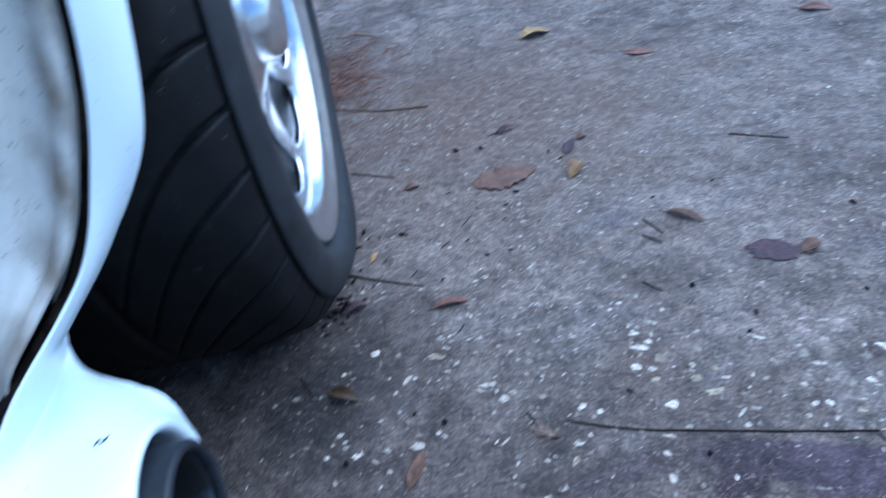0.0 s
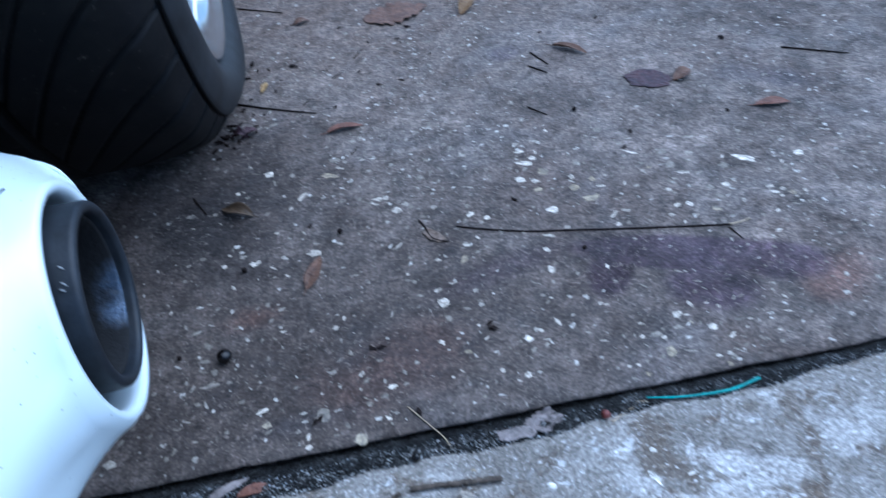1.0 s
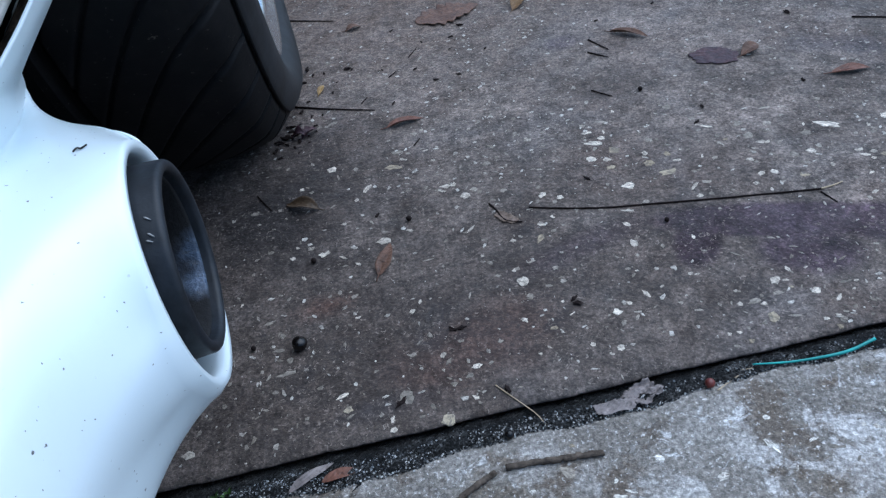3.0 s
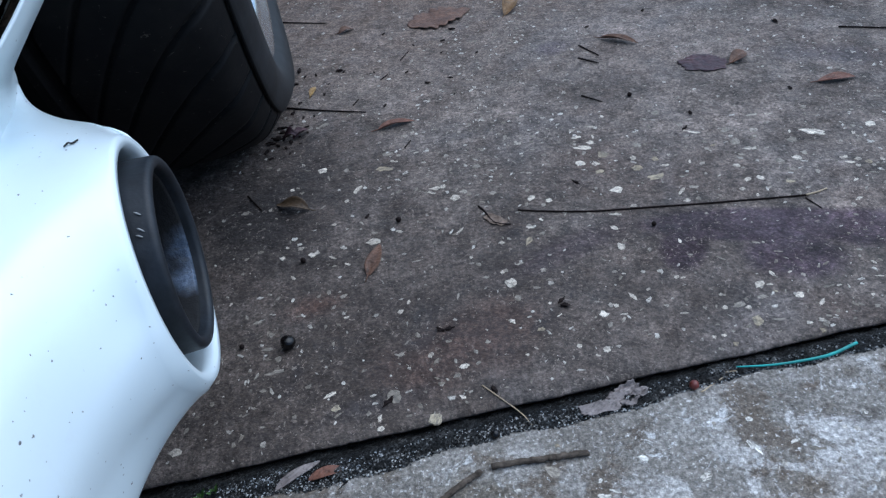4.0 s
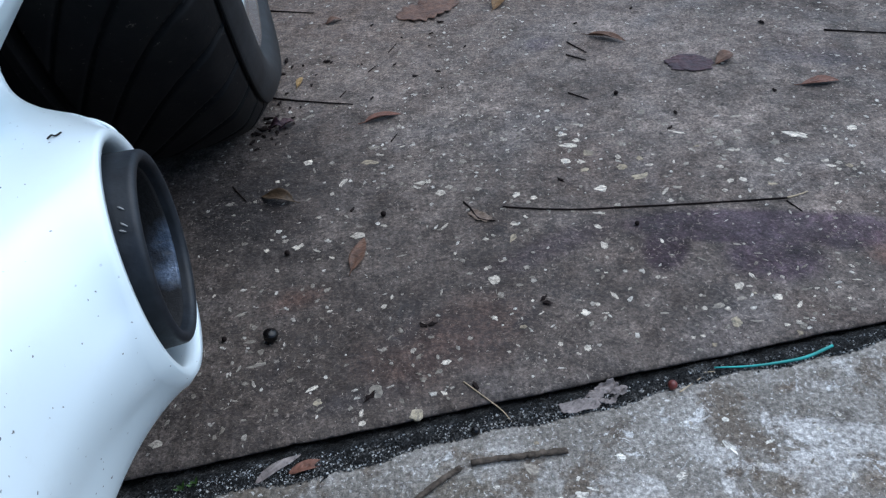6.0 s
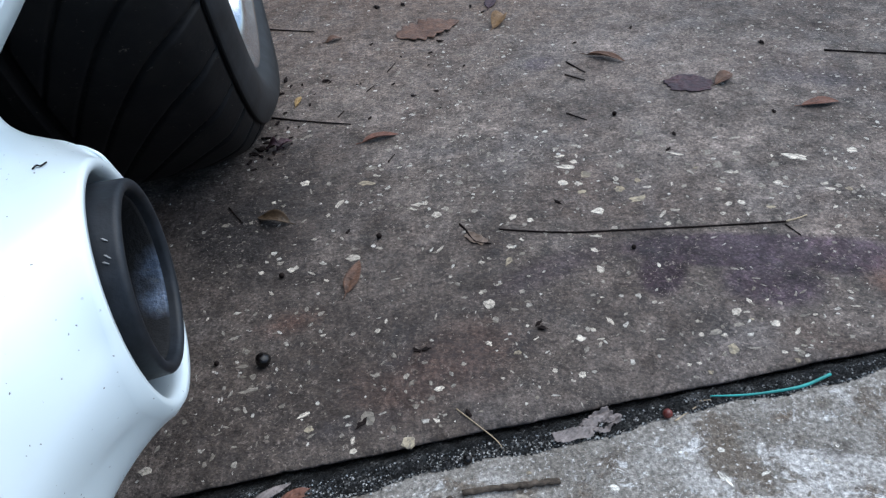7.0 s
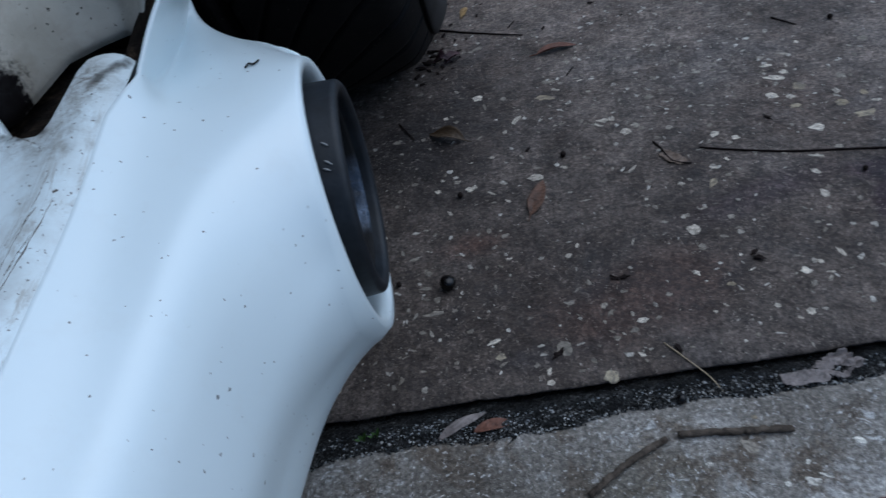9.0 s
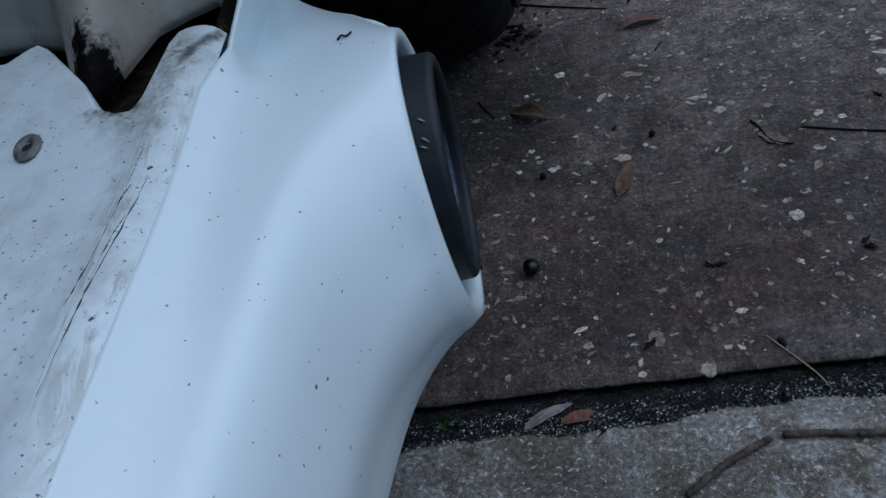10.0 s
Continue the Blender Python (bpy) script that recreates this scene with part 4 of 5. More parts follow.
    bmesh.ops.bevel(bm, geom=bm.edges[:], offset=0.12, segments=4, affect="EDGES")
    part("cabin", bm, M_CABIN, car, "unseen dark cabin block added for shade behind the doorway")


underbody()


def wheel():
    hub = new("wheel")
    hub.parent = car
    tagged(hub, "polished alloy wheel with a wide black tyre")
    hub.location = (-0.1495, 0.734, 0.329)
    hub.rotation_euler = (0, 0, radians(7.5))
    R, W = 0.329, 0.335
    side = [(0.250, -0.016), (0.256, -0.008), (0.262, -0.001), (0.268, 0.0075), (0.280, 0.0100), (0.292, 0.0078), (0.300, 0.0032)]
    shoulder = [(0.3045, 0.0002), (0.3068, -0.0028), (0.3072, -0.0050), (0.3035, -0.0058), (0.3035, -0.0072), (0.3085, -0.0080), (0.3105, -0.0105), (0.3125, -0.0135), (0.3148, -0.0170), (0.3170, -0.0210), (0.3190, -0.0255), (0.3208, -0.0305)]
    flat = [(0.3225 + 0.008 * (1 - abs(1 - 2 * t) ** 4), -0.036 - (W - 0.072) * t) for t in np.linspace(0, 1, 130)]
    whole = side + shoulder + flat + [(r, -W - x) for r, x in (side + shoulder)[::-1]]
    segs, blocks = 1040, 40
    grid = []
    for i in range(segs):
        w = 2 * math.pi * i / segs
        row = []
        for r, x in whole:
            d = abs(x + W / 2) / (W / 2)
            if r > 0.307:
                lead = 0.45 * (1 - d) + 3.4 * (1 - d) ** 2
                ph = (w * blocks / (2 * math.pi) - lead) % 1.0
                g = max(0.0, 1 - abs(ph - 0.5) / 0.060)
                if 0.16 < d < 0.955:
                    r -= 0.0055 * min(1, g * 1.7)
                if abs(d - 0.13) < 0.03:
                    r -= 0.0055
            r += 0.0085 * min(1.0, max(0.0, (r - 0.258) / 0.06))
            r += 0.0115 * min(1.0, max(0.0, (r - 0.311) / 0.018))
            sag = max(0.0, -math.sin(w) - 0.72) / 0.28
            x += (0.009 if x > -W / 2 else -0.009) * sag ** 2 * max(0.0, 1 - abs(r - 0.300) / 0.03)
            row.append((x, r * math.cos(w), r * math.sin(w)))
        grid.append(row)
    for row in grid:
        for k, (x, y, z) in enumerate(row):
            if z < -0.3285:
                row[k] = (x, y, -0.3285)
    bm = bmesh.new()
    sheet(bm, grid, True, False)
    bmesh.ops.recalc_face_normals(bm, faces=bm.faces)
    tyre = part("tyre", bm, M_RUBBER, hub, "worn black tyre with curved grooves")
    tyre.data.materials.append(M_SIDEWALL)
    for face in tyre.data.polygons:
        if face.center.x > -0.02 and math.hypot(face.center.y, face.center.z) < 0.3135:
            face.material_index = 1
    bm = bmesh.new()
    revolve(bm, [(0.246, -0.020), (0.254, -0.010), (0.2575, -0.003), (0.2565, 0.0015), (0.253, 0.0025), (0.247, 0.0005), (0.238, -0.006), (0.232, -0.0075), (0.227, -0.0085), (0.222, -0.013), (0.219, -0.024), (0.217, -0.05), (0.214, -0.12), (0.214, -0.3)], 160)
    bmesh.ops.recalc_face_normals(bm, faces=bm.faces)
    rim = part("rim", bm, M_CHROME, hub, "bright polished rim lip")
    # dished face with pairs of windows between the spokes
    bm = bmesh.new()
    grid = []
    for i in range(480):
        w = 2 * math.pi * i / 480
        grid.append([(-0.030 - 0.020 * math.sin(math.pi * (r - 0.05) / 0.17), r * math.cos(w), r * math.sin(w)) for r in np.linspace(0.05, 0.2195, 56)])
    sheet(bm, grid, True, False)
    gone = []
    for f in bm.faces:
        c = f.calc_center_median()
        r, w = math.hypot(c.y, c.z), math.atan2(c.z, c.y)
        q = (w / (2 * math.pi) * 10 + 0.15) % 1.0 - 0.5
        if abs(q) < 0.43 * (r / 0.2) ** 0.7 and 0.085 < r < 0.209 - 0.014 * (abs(q) / 0.43) ** 3:
            gone.append(f)
    bmesh.ops.delete(bm, geom=gone, context="FACES")
    rim_verts = {v: [e.other_vert(v) for e in v.link_edges if e.is_boundary] for v in bm.verts if v.is_boundary}
    for _ in range(14):
        moved = {v: v.co * 0.5 + 0.25 * (n[0].co + n[1].co) for v, n in rim_verts.items() if len(n) == 2 and 0.10 < math.hypot(v.co.y, v.co.z) < 0.214}
        for v, co in moved.items():
            v.co = co
    bmesh.ops.recalc_face_normals(bm, faces=bm.faces)
    modify(part("wheel_face", bm, M_CHROME, hub, "polished face with narrow spokes and open windows"), "SOLIDIFY", thickness=0.010, offset=0)
    bm = bmesh.new()
    revolve(bm, [(0.0, 0.004), (0.03, 0.003), (0.042, 0.0), (0.049, -0.006), (0.052, -0.016), (0.055, -0.035)], 56)
    bmesh.ops.recalc_face_normals(bm, faces=bm.faces)
    part("hub_cap", bm, M_CHROME, hub, "bright round hub cap")
    bm = bmesh.new()
    revolve(bm, [(0.0, -0.10), (0.213, -0.10)], 48)
    part("brake", bm, M_LINER, hub, "black brake behind the windows")


wheel()


# ---- litter on the ground ----
def ground_z(x, y):
    return -0.003 if joint_near(x) < y < joint_far(x) else 0.0


def leaf(a, b, width, material, label, curl=0.25, lift=0.004, lobes=0, stem=0.2, name="leaf", seed=0, flat=False):
    """A leaf from its stalk at a to its tip at b: a blade with a fold along its rib, a wavy edge and a stalk."""
    rnd = random.Random(seed)
    a, b = Vector((*a, 0)), Vector((*b, 0))
    d = b - a
    length = d.length
    d.normalize()
    side = Vector((-d.y, d.x, 0))
    z0 = max(ground_z(a.x, a.y), ground_z(b.x, b.y)) + 0.0008
    n, m = (40, 6) if lobes else (22, 5)
    ph = rnd.uniform(0, 6)
    bm = bmesh.new()
    grid = []
    for i in range(n + 1):
        t = i / n
        w = width / 2 * (math.sin(math.pi * min(1, t * 0.97 + 0.02)) ** 0.8) * (1.25 - 0.5 * t)
        if lobes:
            w *= 0.80 + 0.28 * abs(math.sin(math.pi * lobes * t + ph)) + 0.06 * rnd.uniform(-1, 1)
        else:
            w *= 1 + 0.06 * math.sin(9 * t + ph)
        row = []
        for j in range(-m, m + 1):
            s = j / m
            arch_z = lift * math.sin(math.pi * t) * (0.4 if flat else 1) + 0.25 * lift * math.sin(5 * t + ph)
            z = z0 + max(0.0, arch_z) + (curl * w * s * s * (1 + 0.4 * math.sin(4 * t + ph + s)) if not flat else 0.12 * w * abs(s) * abs(math.sin(7 * t + ph)))
            p = a + d * (length * t) + side * (s * w + 0.05 * length * math.sin(math.pi * t) * math.sin(ph))
            row.append((p.x, p.y, z))
        grid.append(row)
    sheet(bm, grid)
    bmesh.ops.recalc_face_normals(bm, faces=bm.faces)
    ob = thing(name, bm, material, label, "leaf", group="fallen leaves")
    modify(ob, "SOLIDIFY", thickness=0.0004, offset=0)
    if stem:
        bm = bmesh.new()
        tube(bm, [a - d * length * stem + Vector((0, 0, z0 + 0.0006)), a + Vector((0, 0, z0 + 0.0008)), a + d * length * 0.55 + Vector((0, 0, z0 + 0.0008 + lift * 0.9 * (0.4 if flat else 1)))], [0.0005, 0.0006, 0.0003], 5)
        part("stalk", bm, material, ob)
    return ob


def ragged_leaf(x, y, long, wide, turn, material, label, seed, crumple=0.003, hole=None, base=0.0):
    """A decayed leaf: a sheet with a torn outline, crumpled by two scales of folds, with a hole where one is given."""
    n = 30
    z0 = base + 0.0006
    bm = bmesh.new()
    c, q = math.cos(radians(turn)), math.sin(radians(turn))
    grid = []
    for i in range(n + 1):
        row = []
        for j in range(n + 1):
            u, v = 2 * i / n - 1, 2 * j / n - 1
            r, w = max(abs(u), abs(v)), math.atan2(v, u)
            edge = 0.86 + 0.30 * noise.noise((math.cos(w) * 1.7, math.sin(w) * 1.7, seed * 2.3)) + 0.16 * noise.noise((math.cos(w) * 5, math.sin(w) * 5, seed))
            a, b = r * math.cos(w) * edge * long, r * math.sin(w) * edge * wide
            fold = abs(noise.noise((a * 90, b * 150, seed))) + 0.45 * abs(noise.noise((a * 260, b * 300, seed + 4)))
            row.append((x + a * c - b * q, y + a * q + b * c, z0 + crumple * fold * (0.35 + r)))
        grid.append(row)
    sheet(bm, grid)
    if hole:
        hx, hy, hr = hole
        gone = [f for f in bm.faces if math.hypot(f.calc_center_median().x - hx, (f.calc_center_median().y - hy) * 1.5) < hr * (1 + 0.7 * noise.noise(f.calc_center_median() * 400))]
        bmesh.ops.delete(bm, geom=gone, context="FACES")
    bmesh.ops.recalc_face_normals(bm, faces=bm.faces)
    ob = thing("leaf", bm, material, label, "leaf", group="fallen leaves")
    return modify(ob, "SOLIDIFY", thickness=0.0004, offset=0)


def twig(points, radius, material, label, name="twig", wobble=0.25, seed=0, taper=0.6, sides=8):
    rnd = random.Random(seed)
    line = spline([(x, y, ground_z(x, y) + radius * 1.02) for x, y in points], max(10, len(points) * 9))
    k = len(line)
    bm = bmesh.new()
    radii = [radius * (1 - (1 - taper) * i / k) * rnd.uniform(1 - wobble * 0.5, 1 + wobble * 0.4) for i in range(k)]
    tube(bm, [p + np.array([rnd.uniform(-1, 1), rnd.uniform(-1, 1), 0]) * radius * wobble for p in line], radii, sides)
    return thing(name, bm, material, label, "twig", group="fallen twigs")


leaf((-0.110, 0.466), (-0.145, 0.484), 0.016, M_OLIVE, "curled olive-brown leaf on dark concrete", 0.5, 0.005, seed=1)
leaf((-0.051, 0.352), (-0.039, 0.394), 0.014, M_BROWN, "small brown leaf lying on the concrete", 0.15, 0.002, seed=2)
leaf((-0.034, 0.598), (0.008, 0.606), 0.012, M_RED, "narrow reddish leaf on the concrete", 0.5, 0.003, seed=4)
leaf((0.016, 0.862), (0.108, 0.886), 0.060, M_BROWN, "flat brown lobed oak leaf", 0.05, 0.002, lobes=7, stem=0, seed=5, flat=True)
leaf((0.152, 0.846), (0.174, 0.884), 0.019, M_OCHRE, "yellow-brown leaf standing on its edge", 0.6, 0.006, seed=6)
leaf((0.258, 0.731), (0.298, 0.700), 0.012, M_BROWN, "narrow curled brown leaf", 0.6, 0.004, seed=7)
leaf((0.382, 0.617), (0.408, 0.633), 0.016, M_BROWN, "small folded brown leaf", 0.5, 0.004, seed=10)
leaf((0.452, 0.548), (0.492, 0.545), 0.014, M_RED, "pale reddish leaf on the concrete", 0.4, 0.003, seed=11)
leaf((-0.118, 0.704), (-0.112, 0.726), 0.008, M_YELLOW, "tiny yellow leaf by the tyre", 0.3, 0.003, seed=12)
leaf((-0.098, 0.150), (-0.070, 0.1555), 0.009, M_RED, "rust-coloured leaf in the joint", 0.2, 0.002, stem=0, seed=13)
leaf((-0.122, 0.146), (-0.090, 0.165), 0.008, M_GREY, "grey leaf blade lying over the joint", 0.1, 0.002, stem=0, seed=14)
ragged_leaf(0.353, 0.628, 0.032, 0.021, -14, M_WET, "wet purple-brown leaf stuck flat to the concrete", 8, 0.0016)
ragged_leaf(0.116, 0.1705, 0.018, 0.006, 6, M_GREY, "pale grey dead leaf on the slab's edge", 15, 0.0018)
ragged_leaf(0.139, 0.1785, 0.017, 0.0105, 14, M_GREY, "crumpled grey-brown leaf with a hole in the joint", 16, 0.0055, (0.1386, 0.1762, 0.0042), -0.002)
ragged_leaf(0.0735, 0.4025, 0.0145, 0.0075, -50, M_DULL, "faded brown leaf scrap beside a curved dark stalk", 3, 0.0016)
leaf((0.118, 0.083), (0.186, 0.060), 0.026, M_RED, "orange-brown leaf on the pale slab", 0.2, 0.004, seed=17)
leaf((0.122, 1.405), (0.182, 1.425), 0.042, M_YELLOW, "bright yellow lobed leaf", 0.3, 0.006, lobes=3, seed=18)
leaf((0.63, 1.335), (0.68, 1.305), 0.025, M_RED, "reddish leaf far out on the concrete", 0.3, 0.004, seed=19)
leaf((0.30, 1.26), (0.35, 1.24), 0.03, M_RED, "flat reddish leaf on the concrete", 0.1, 0.002, seed=20, flat=True)
leaf((0.155, 0.915), (0.172, 0.962), 0.018, M_WET, "dark damp leaf on the concrete", 0.1, 0.002, seed=21, flat=True)
leaf((0.176, 0.955), (0.190, 0.962), 0.012, M_BROWN, "tiny brown leaf on the concrete", 0.3, 0.003, seed=22)
leaf((-0.085, 0.876), (-0.062, 0.884), 0.012, M_BROWN, "small brown leaf near the wheel", 0.3, 0.003, seed=23)
leaf((0.050, 1.010), (0.090, 1.026), 0.010, M_WET, "thin dark curled leaf", 0.5, 0.004, seed=24)
leaf((-0.134, 0.606), (-0.117, 0.622), 0.014, M_WET, "dark red crumpled leaf under the tyre's edge", 0.7, 0.006, lobes=3, stem=0, seed=25)
leaf((-0.148, 0.614), (-0.128, 0.610), 0.012, M_WET, "dark red leaf scrap at the tyre", 0.7, 0.006, lobes=2, stem=0, seed=26)

twig([(0.0972, 0.4109), (0.1195, 0.4034), (0.1452, 0.3959), (0.1709, 0.3901), (0.2019, 0.3856), (0.2629, 0.3767), (0.3231, 0.3688), (0.3552, 0.3650)], 0.00085, M_DARKTWIG, "long thin dark stem lying straight", seed=1, wobble=0.12, taper=1.0)
twig([(0.3552, 0.3650), (0.366, 0.3665), (0.3765, 0.3695)], 0.0010, M_STRAW, "pale split end of a dark stem", seed=41, wobble=0.12)
twig([(0.3534, 0.3615), (0.3599, 0.3439)], 0.0007, M_DARKTWIG, "short side shoot of a dark stem", seed=2)
twig([(0.0311, 0.1357), (0.0634, 0.1349), (0.0831, 0.1350), (0.0990, 0.1341)], 0.0023, M_BARK, "short grey-brown stick on the pale slab", name="stick", seed=3, taper=0.9, sides=10)
twig([(-0.0265, 0.0985), (-0.0057, 0.1152), (0.0109, 0.1255), (0.0245, 0.1335)], 0.0023, M_BARK, "bent grey-brown stick on the pale slab", name="stick", seed=4, taper=0.9, sides=10)
twig([(-0.147, 0.684), (-0.10, 0.663), (-0.048, 0.6425)], 0.0012, M_DARKTWIG, "thin dark twig by the tyre", seed=5, wobble=0.15)
twig([(-0.172, 0.948), (-0.104, 0.918)], 0.0011, M_DARKTWIG, "thin dark twig behind the tyre's edge", seed=6, wobble=0.15)
twig([(0.228, 0.721), (0.245, 0.687)], 0.0011, M_DARKTWIG, "short dark twig on the concrete", seed=7)
twig([(0.220, 0.689), (0.240, 0.668)], 0.0011, M_DARKTWIG, "short dark twig on the concrete", seed=8)
twig([(0.0347, 0.2077), (0.0519, 0.1865), (0.0608, 0.1770), (0.0655, 0.1665)], 0.00055, M_STRAW, "pale dry straw across the joint", name="straw", seed=9, wobble=0.1)
twig([(-0.178, 0.508), (-0.160, 0.478)], 0.0009, M_DARKTWIG, "dark twig near the exhaust", seed=10)
twig([(0.195, 0.187), (0.222, 0.186)], 0.0006, M_STRAW, "thin dry straw in the joint", name="straw", seed=11)
twig([(0.190, 0.170), (0.214, 0.184)], 0.0006, M_STRAW, "thin dry straw in the joint", name="straw", seed=12)
twig([(0.203, 0.600), (0.222, 0.580)], 0.0009, M_DARKTWIG, "dark curved twig scrap", seed=13)
twig([(-0.245, 1.600), (-0.175, 1.555)], 0.0022, M_STRAW, "pale dry stick behind the wheel", name="stick", seed=14)
twig([(-0.060, 1.154), (-0.15, 1.165), (-0.235, 1.20)], 0.0016, M_BROWN, "red-brown stem behind the wheel", seed=15)
twig([(0.0, 0.762), (0.012, 0.785)], 0.0008, M_DARKTWIG, "dark twig scrap on the concrete", seed=16)
twig([(-0.028, 0.717), (-0.018, 0.730)], 0.0008, M_DARKTWIG, "short dark twig on the concrete", seed=31)
twig([(-0.064, 0.664), (-0.056, 0.678)], 0.0008, M_DARKTWIG, "short dark twig on the concrete", seed=32)
twig([(-0.006, 0.552), (0.002, 0.566)], 0.0008, M_DARKTWIG, "short dark twig on the concrete", seed=33)
twig([(0.385, 0.905), (0.455, 0.870)], 0.0011, M_DARKTWIG, "dark twig far out on the concrete", seed=17)
twig([(0.53, 0.66), (0.60, 0.628)], 0.0011, M_DARKTWIG, "dark twig far out on the concrete", seed=18)

twig([(0.0605, 0.4270), (0.0655, 0.4165), (0.0705, 0.4005), (0.0775, 0.3945), (0.0870, 0.3915)], 0.0010, M_DARKTWIG, "curved dark leaf stalk on the concrete", seed=34, wobble=0.1)

bm = bmesh.new()
tube(bm, [(x, y, z) for x, y, z in spline([(-0.1644, 0.1973, 0.2642), (-0.1637, 0.2013, 0.2637), (-0.1609, 0.1995, 0.2640), (-0.1594, 0.2038, 0.2632)], 14)], 0.0005, 6)
thing("twig", bm, M_SOOT, "tiny crooked dark twig lying on the white sill", "twig")

bm = bmesh.new()
tube(bm, [(x, y, z) for x, y, z in spline([(0.2215, 0.1865, 0.0015), (0.245, 0.1830, 0.0020), (0.268, 0.1825, 0.0018), (0.290, 0.1840, 0.0018), (0.3125, 0.1905, 0.0022)], 40)], [0.0006 + 0.0006 * min(1, k / 26) for k in range(40)], 10)
thing("trimmer_line", bm, M_LINE, "piece of turquoise nylon trimmer line by the joint", "trimmer line")


def nut(x, y, r, material, label, cap=False):
    """A round nut, slightly pointed, with a rim round its cap."""
    if r < 0.003:
        material = M_DARKTWIG
    bm = bmesh.new()
    prof = [(0.0, -1.0), (0.45, -0.88), (0.8, -0.58), (0.98, -0.15), (1.0, 0.1), (0.97, 0.3)]
    prof += [(1.05, 0.33), (1.02, 0.5), (0.85, 0.75), (0.5, 0.95), (0.12, 1.02), (0.1, 1.18), (0.0, 1.2)] if cap else [(0.82, 0.62), (0.5, 0.9), (0.15, 1.03), (0.0, 1.06)]
    revolve(bm, [(p * r, q * r) for p, q in prof], 24)
    bmesh.ops.remove_doubles(bm, verts=bm.verts, dist=1e-5)
    bmesh.ops.transform(bm, matrix=Matrix.Translation((x, y, ground_z(x, y) + r * 0.98)) @ Euler((0, radians(-70), radians(30))).to_matrix().to_4x4(), verts=bm.verts)
    bmesh.ops.recalc_face_normals(bm, faces=bm.faces)
    return thing("nut", bm, material, label, "nut", group="fallen nuts")


nut(-0.119, 0.279, 0.0062, M_ACORN, "shiny black capped nut on the concrete", True)
nut(-0.160, 0.287, 0.0022, M_ACORN, "tiny dark seed on the concrete")
nut(-0.112, 0.386, 0.0027, M_ACORN, "small dark seed on the concrete")
nut(-0.019, 0.424, 0.0028, M_ACORN, "small dark seed on the concrete")
nut(0.186, 0.175, 0.0036, M_REDNUT, "red-brown berry in the joint")
nut(0.213, 0.358, 0.0022, M_ACORN, "tiny dark seed beside the stain")
nut(0.254, 0.583, 0.0026, M_ACORN, "small dark seed on the concrete")
nut(0.038, 0.160, 0.0034, M_ACORN, "dark seed in the joint's grit")


def scrap(x, y, size, label, seed):
    """A crumpled dark bit of bark."""
    rnd = random.Random(seed)
    bm = bmesh.new()
    bmesh.ops.create_icosphere(bm, subdivisions=2, radius=size)
    for v in bm.verts:
        k = 0.6 + 1.5 * noise.noise(v.co * (1.7 / size) + Vector((seed * 1.3, 0, 0)))
        v.co = Vector((v.co.x * (0.9 + 1.1 * k), v.co.y * (0.25 + 0.6 * k), v.co.z * (0.15 + 0.35 * k)))
    bmesh.ops.rotate(bm, verts=bm.verts, cent=(0, 0, 0), matrix=Matrix.Rotation(rnd.uniform(0, 3), 3, "Z"))
    low = min(v.co.z for v in bm.verts)
    bmesh.ops.translate(bm, verts=bm.verts, vec=(x, y, ground_z(x, y) - low - 0.0003))
    return thing("bark_scrap", bm, M_DARKTWIG, label, "bark scrap", group="bark scraps", smooth=False)


for k, (x, y, size) in enumerate([(0.008, 0.272, 0.0034), (0.016, 0.2715, 0.0032), (0.114, 0.276, 0.004), (0.112, 0.283, 0.003), (-0.038, 0.206, 0.004), (0.043, 0.202, 0.0038), (0.16, 0.44, 0.003), (-0.05, 0.44, 0.003), (0.29, 0.503, 0.0035), (0.305, 0.53, 0.003), (-0.113, 0.760, 0.003), (-0.085, 0.763, 0.003), (-0.10, 0.705, 0.003), (-0.095, 0.73, 0.002), (0.06, 0.80, 0.003), (0.075, 0.83, 0.004), (-0.02, 0.85, 0.003), (0.13, 0.93, 0.004), (0.145, 0.905, 0.003), (0.02, 0.80, 0.0025), (-0.04, 0.74, 0.002), (0.25, 0.77, 0.003), (0.03, 0.69, 0.003), (-0.135, 0.625, 0.0035), (-0.152, 0.600, 0.0035), (-0.165, 0.59, 0.004), (-0.128, 0.612, 0.003), (-0.142, 0.592, 0.003), (-0.120, 0.632, 0.0025), (-0.146, 0.612, 0.003), (-0.112, 0.655, 0.0025), (-0.158, 0.575, 0.003), (-0.126, 0.598, 0.002), (-0.118, 0.62, 0.002), (-0.137, 0.58, 0.002), (0.42, 0.545, 0.003), (0.10, 0.75, 0.0025), (-0.01, 0.975, 0.006), (0.03, 0.97, 0.005), (-0.14, 0.64, 0.003), (-0.125, 0.655, 0.003), (0.33, 0.79, 0.003), (0.47, 0.70, 0.004), (-0.081, 0.760, 0.004), (-0.076, 0.757, 0.003), (0.006, 0.727, 0.003), (0.060, 0.694, 0.003), (-0.025, 0.651, 0.003), (-0.136, 0.778, 0.005), (-0.139, 0.742, 0.004), (-0.138, 0.670, 0.004), (0.061, 0.653, 0.002), (-0.150, 0.637, 0.005), (-0.137, 0.603, 0.004), (-0.153, 0.613, 0.006), (-0.143, 0.619, 0.005), (-0.160, 0.606, 0.005), (-0.148, 0.628, 0.004), (-0.036, 0.741, 0.002), (0.055, 0.766, 0.002), (-0.131, 0.692, 0.003), (-0.128, 0.76, 0.003)]):
    scrap(x, y, size * 0.75, "crumpled dark bark scrap on the concrete", k)


